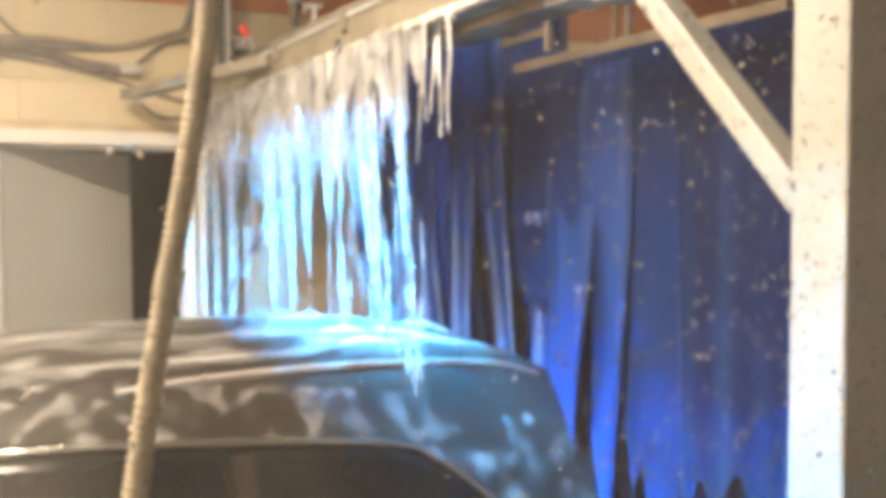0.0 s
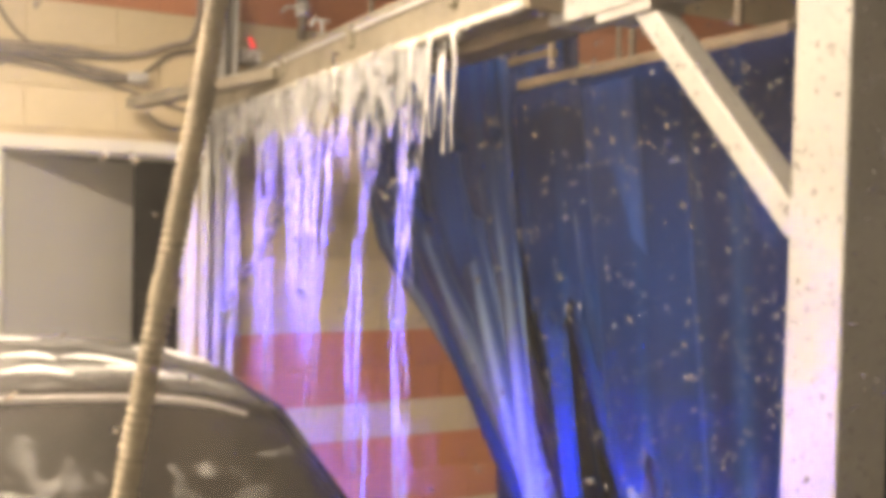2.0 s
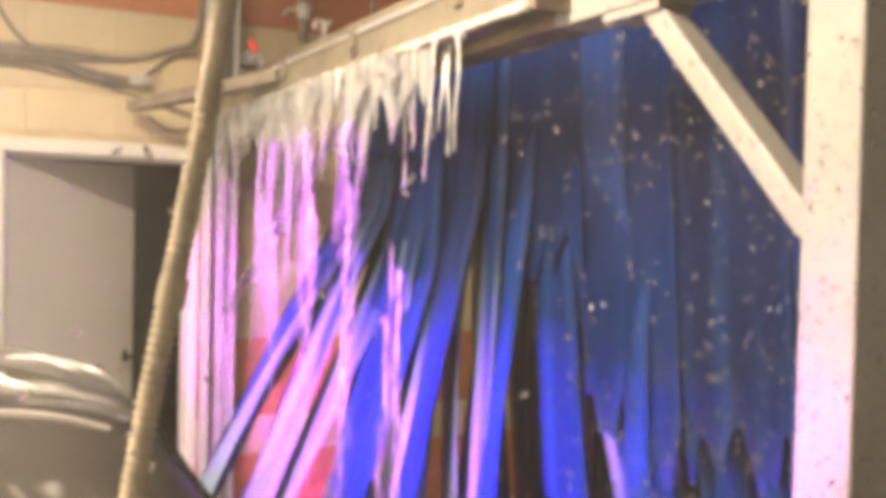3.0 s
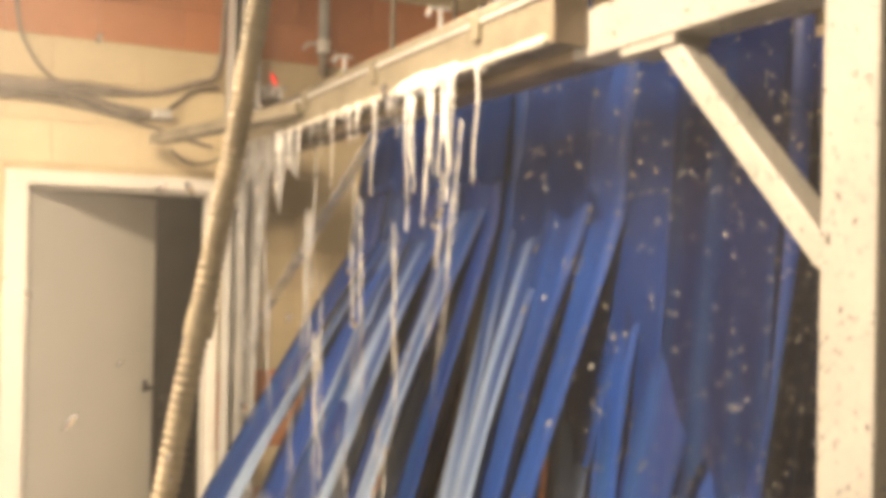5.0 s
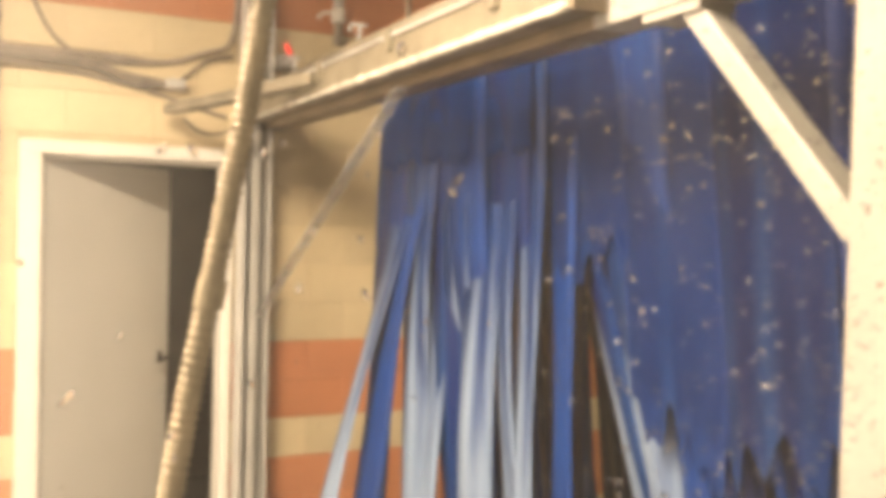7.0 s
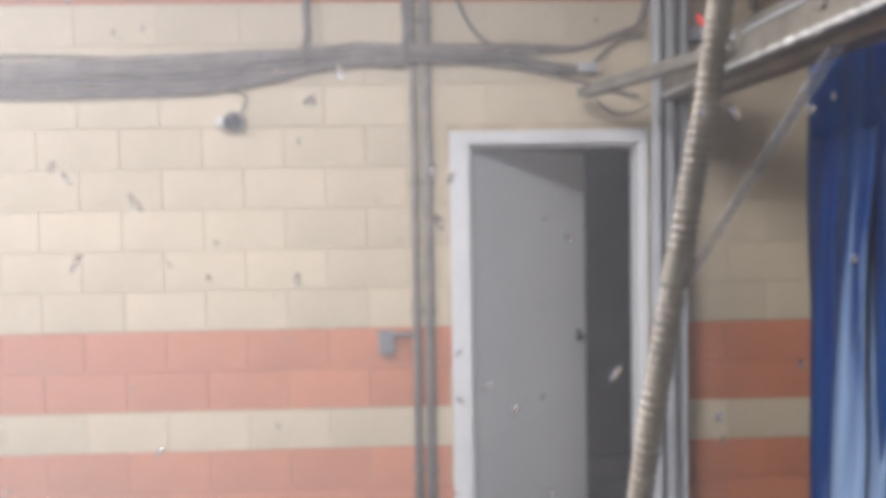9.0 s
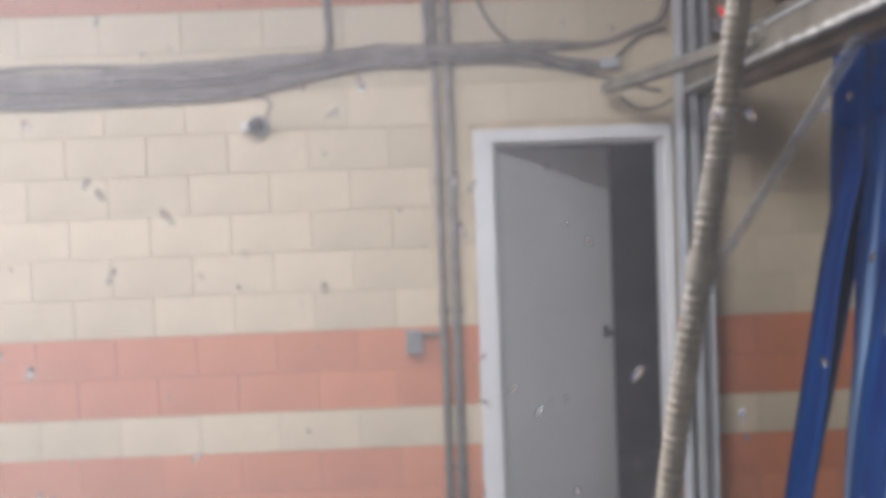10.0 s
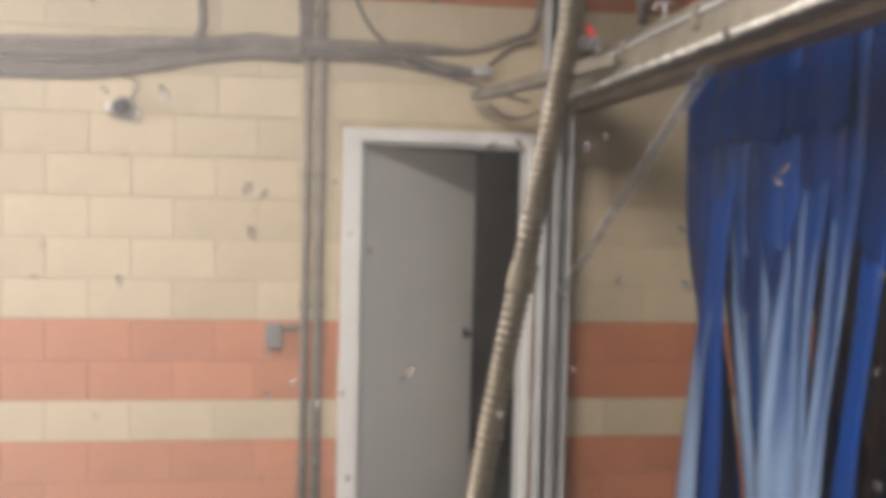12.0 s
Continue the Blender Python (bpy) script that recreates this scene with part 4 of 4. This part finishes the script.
def roof_z(x, y):
    for (x0, z0), (x1, z1) in zip(STATION, STATION[1:]):
        if x <= x1:
            z = z0 + (z1 - z0) * (x - x0) / (x1 - x0)
            break
    d = max(0, abs(y) - 0.14) / 0.44
    return z + 0.012 - 0.012 * min(1, abs(y) / 0.14) - (z - 0.97) * 0.075 * d ** 1.6


for lift, x0, x1, mat in ((0.010, -1.8, 0.27, ROOF_FILM), (0.016, -1.8, 0.24, TAIL_FILM)):
    bm = bmesh.new()
    nx, ny = 50, 16
    grid = [[bm.verts.new((x0 + (x1 - x0) * i / nx, -0.58 + 1.16 * k / ny, roof_z(x0 + (x1 - x0) * i / nx, -0.58 + 1.16 * k / ny) + lift)) for k in range(ny + 1)] for i in range(nx + 1)]
    fs = [bm.faces.new((grid[i][k], grid[i + 1][k], grid[i + 1][k + 1], grid[i][k + 1])) for i in range(nx) for k in range(ny)]
    bmesh.ops.solidify(bm, geom=fs, thickness=0.004)
    part("foam_film", bm, mat, car, "thin white foam running over the roof", smooth=True)
rng = random.Random(21)
for i in range(7):
    x = rng.uniform(-0.7, -0.02)
    y = rng.uniform(-0.42, 0.35)
    bm = bmesh.new()
    tube(bm, [(x - 0.1, y, 0), (x, y + 0.03, 0), (x + rng.uniform(0.05, 0.12), y - 0.03, 0)], lambda t: 0.004 + 0.02 * math.sin(math.pi * t) * (0.7 + 0.4 * noise.noise((t * 9, i, 0))), n=8, sub=5)
    for v in bm.verts:
        v.co.z = roof_z(v.co.x, v.co.y) + 0.012 + v.co.z * 0.4
    part("foam_patch", bm, FOAM, car, "white foam on the roof", smooth=True)

# ---- wall blocks ----
BL, BH = 0.4064, 0.2032
ORANGE_ROWS = {1, 2, 4, 5, 14, 15}
cache = {}
count = 0
rest = bmesh.new()
for row in range(0, 18):
    z0 = row * BH
    off = -0.621 + (0 if row % 2 == 1 else BL / 2)
    k = -28
    while True:
        x0 = off + k * BL
        x1 = x0 + BL
        k += 1
        if x0 > 8.6:
            break
        if x1 < -11.5:
            continue
        spans = [(x0, x1)]
        if z0 < DOOR_Z - 0.01:
            spans = []
            if x0 < DOOR_X0:
                spans.append((x0, min(x1, DOOR_X0)))
            if x1 > DOOR_X1:
                spans.append((max(x0, DOOR_X1), x1))
        for a, b in spans:
            if b - a < 0.03:
                continue
            zz0, zz1 = z0, z0 + BH
            if zz0 < DOOR_Z < zz1 and a < DOOR_X1 and b > DOOR_X0:
                zz0 = DOOR_Z
            if zz1 - zz0 < 0.03:
                continue
            near = -2.6 < a < 4.4 and 0.2 < z0 < 3.3
            key = (round(b - a, 3), round(zz1 - zz0, 3), row in ORANGE_ROWS)
            if near and count < 300:
                if key not in cache:
                    bmb = boxes((-key[0] / 2 + 0.0008, key[0] / 2 - 0.0008, -0.011, 0.004, -key[1] / 2 + 0.0008, key[1] / 2 - 0.0008), bevel=0.0)
                    es = [e for e in bmb.edges if all(v.co.y < 0 for v in e.verts)]
                    bmesh.ops.bevel(bmb, geom=es, offset=0.004, segments=1, affect="EDGES")
                    me = bpy.data.meshes.new("block")
                    bmb.to_mesh(me)
                    bmb.free()
                    me.materials.append(ORANGE if key[2] else CREAM)
                    cache[key] = me
                ob = new("block", cache[key])
                ob.parent = wall
                ob.location = ((a + b) / 2, -0.001 * (hash((row, k)) % 3), (zz0 + zz1) / 2)
                count += 1
            else:
                key = None
                fs = len(rest.faces)
                r = bmesh.ops.create_cube(rest, size=1)
                bmesh.ops.transform(rest, matrix=pose((a + b) / 2, -0.0035, (zz0 + zz1) / 2) @ Matrix.Diagonal((b - a - 0.003, 0.015, zz1 - zz0 - 0.003, 1)), verts=r["verts"])
                if row in ORANGE_ROWS:
                    for f in {f for v in r["verts"] for f in v.link_faces}:
                        f.material_index = 1
ob = part("far_blocks", rest, CREAM, wall)
ob.data.materials.append(ORANGE)
tagged(ob, kind="stuff")


# ---- what moves ----
def sample(table, t):
    for (t0, a0), (t1, a1) in zip(table, table[1:]):
        if t <= t1:
            f = max(0, (t - t0) / (t1 - t0))
            f = f * f * (3 - 2 * f)
            return a0 + (a1 - a0) * f
    return table[-1][1]


CAR_ROWS = ((0, 1.52), (0.5, 1.28), (1.0, 1.06), (1.5, 0.80), (2.0, 0.62), (2.5, 0.44), (3.0, 0.27), (3.5, 0.05), (4.0, -0.25), (5.0, -1.2), (6.0, -2.4), (8.0, -4.9), (12.0, -9.6))


def stiff(a):
    """Share of the swing that the upper cloth takes: it hangs straighter when the strips are drawn along with the car."""
    return 0.6 if a > 0 else 0.3


def motions():
    walk(car, [(t, pose(x, -1.88, 0)) for t, x in CAR_ROWS])
    walk(drum, [(t, light_turn @ pose(0, 0, 0, -360 / FACES * i)) for t, i in STEPS])
    times = [t for t, a in LEFT]
    for ob, x, top in LOWERED:
        walk(ob, [(0, pose(x, 0, top - 0.16)), (1.95, pose(x, 0, top - 0.16)), (2.4, pose(x, 0.09, top)), (12, pose(x, 0.09, top))])
    for ob, place, f, delay, gain in PANELS:
        k = min(1, f * 1.6)
        turns = [(t, max(0, min(12, t - delay - 0.15 * f))) for t in times]
        turns = [(t, (sample(LEFT, v) * (1 - k) + sample(RIGHT, v) * k) * gain) for t, v in turns]
        walk(ob, [(t, pose(*place, -a * 0.43 * stiff(a), -a * stiff(a), 0)) for t, a in turns])
    for ob, tail, knee, place, f, delay, gain, extra in SWINGING:
        rows, low = [], []
        for t in times:
            s = max(0, min(12, t - delay - 0.15 * f))
            k = min(1, f * 1.6)
            a = (sample(LEFT, s) * (1 - k) + sample(RIGHT, s) * k) * gain + extra * 0.5
            wob = 2.5 * math.sin(t * 5.1 + f * 23 + extra)
            up, down = stiff(a), 1.2 - stiff(a)
            rows.append((t, pose(*place, -a * 0.43 * up + wob * 0.2, -a * up + wob * 0.3, extra)))
            low.append((t, pose(0, 0, -knee, -a * 0.43 * down + wob * 0.8, -a * down + wob * 1.2, 0) @ pose(0, 0, knee)))
        walk(ob, rows)
        walk(tail, low)
    for ob, how, y, t0, turn in FOAMS:
        if how == "hang":
            p = (1.02 - 0.008 * (turn > 0), y, 2.338)
            rows = [*[(t, pose(*p, turn + 3.5 * math.sin(t * 3.7 + y), 2 * math.sin(t * 3.1), turn * 3)) for t in (0, 0.8, 1.7, 2.6, 3.3, 4.2) if t < t0 - 0.05], (t0, pose(*p, turn, 0, turn * 3)), (t0 + 0.3, pose(p[0] - 0.01, y, 1.75, turn, 0, turn * 3)),
                    (t0 + 0.5, pose(p[0] - 0.03, y, 0.5, turn, 20, turn * 3)), (t0 + 0.58, pose(p[0] - 0.05, y, 0.05, turn, 80, turn * 3)), (12, pose(p[0] - 0.05, y, 0.05, turn, 80, turn * 3))]
        elif how == "clump":
            rows = [(0, pose(1.072, y, 2.385, 0, 0, 0)), (3.4, pose(1.072, y, 2.385, 0, 0, 0)), (3.8, pose(1.01, y, 2.37, turn, 0, 0)), (t0, pose(1.01, y, 2.34, turn, 0, 0)),
                    (t0 + 0.12, pose(1.005, y, 1.9, turn, 0, 0)), (t0 + 0.26, pose(1.0, y, 0.8, turn, 0, 0)), (t0 + 0.33, pose(1.0, y, 0.05, turn, 80, 0)), (12, pose(1.0, y, 0.05, turn, 80, 0))]
        else:
            tray = (1.072, y, 2.375)
            rows = [(min(0, t0 - 0.3), pose(*tray, 85, 0, 0))] if t0 > 0.05 else []
            path = [(t0, pose(*tray, 85, 0, 0)), (t0 + 0.08, pose(1.015, y, 2.36, 20, 0, 0)), (t0 + 0.4, pose(1.01, y, 2.26, turn, 0, 0)), (t0 + 0.75, pose(1.005, y, 1.9, turn, 0, 0)),
                    (t0 + 1.1, pose(1.0, y, 1.2, turn, 0, 0)), (t0 + 1.35, pose(0.99, y, 0.5, turn, 30, 0)), (t0 + 1.45, pose(0.98, y, 0.05, turn, 82, 0)), (12.5, pose(0.98, y, 0.05, turn, 82, 0))]
            rows = rows + path
            if rows[0][0] < 0:
                rows = [r for r in rows if r[0] >= 0]
            if rows[0][0] > 0:
                rows = [(0, rows[0][1])] + rows
        walk(ob, rows)


motions()
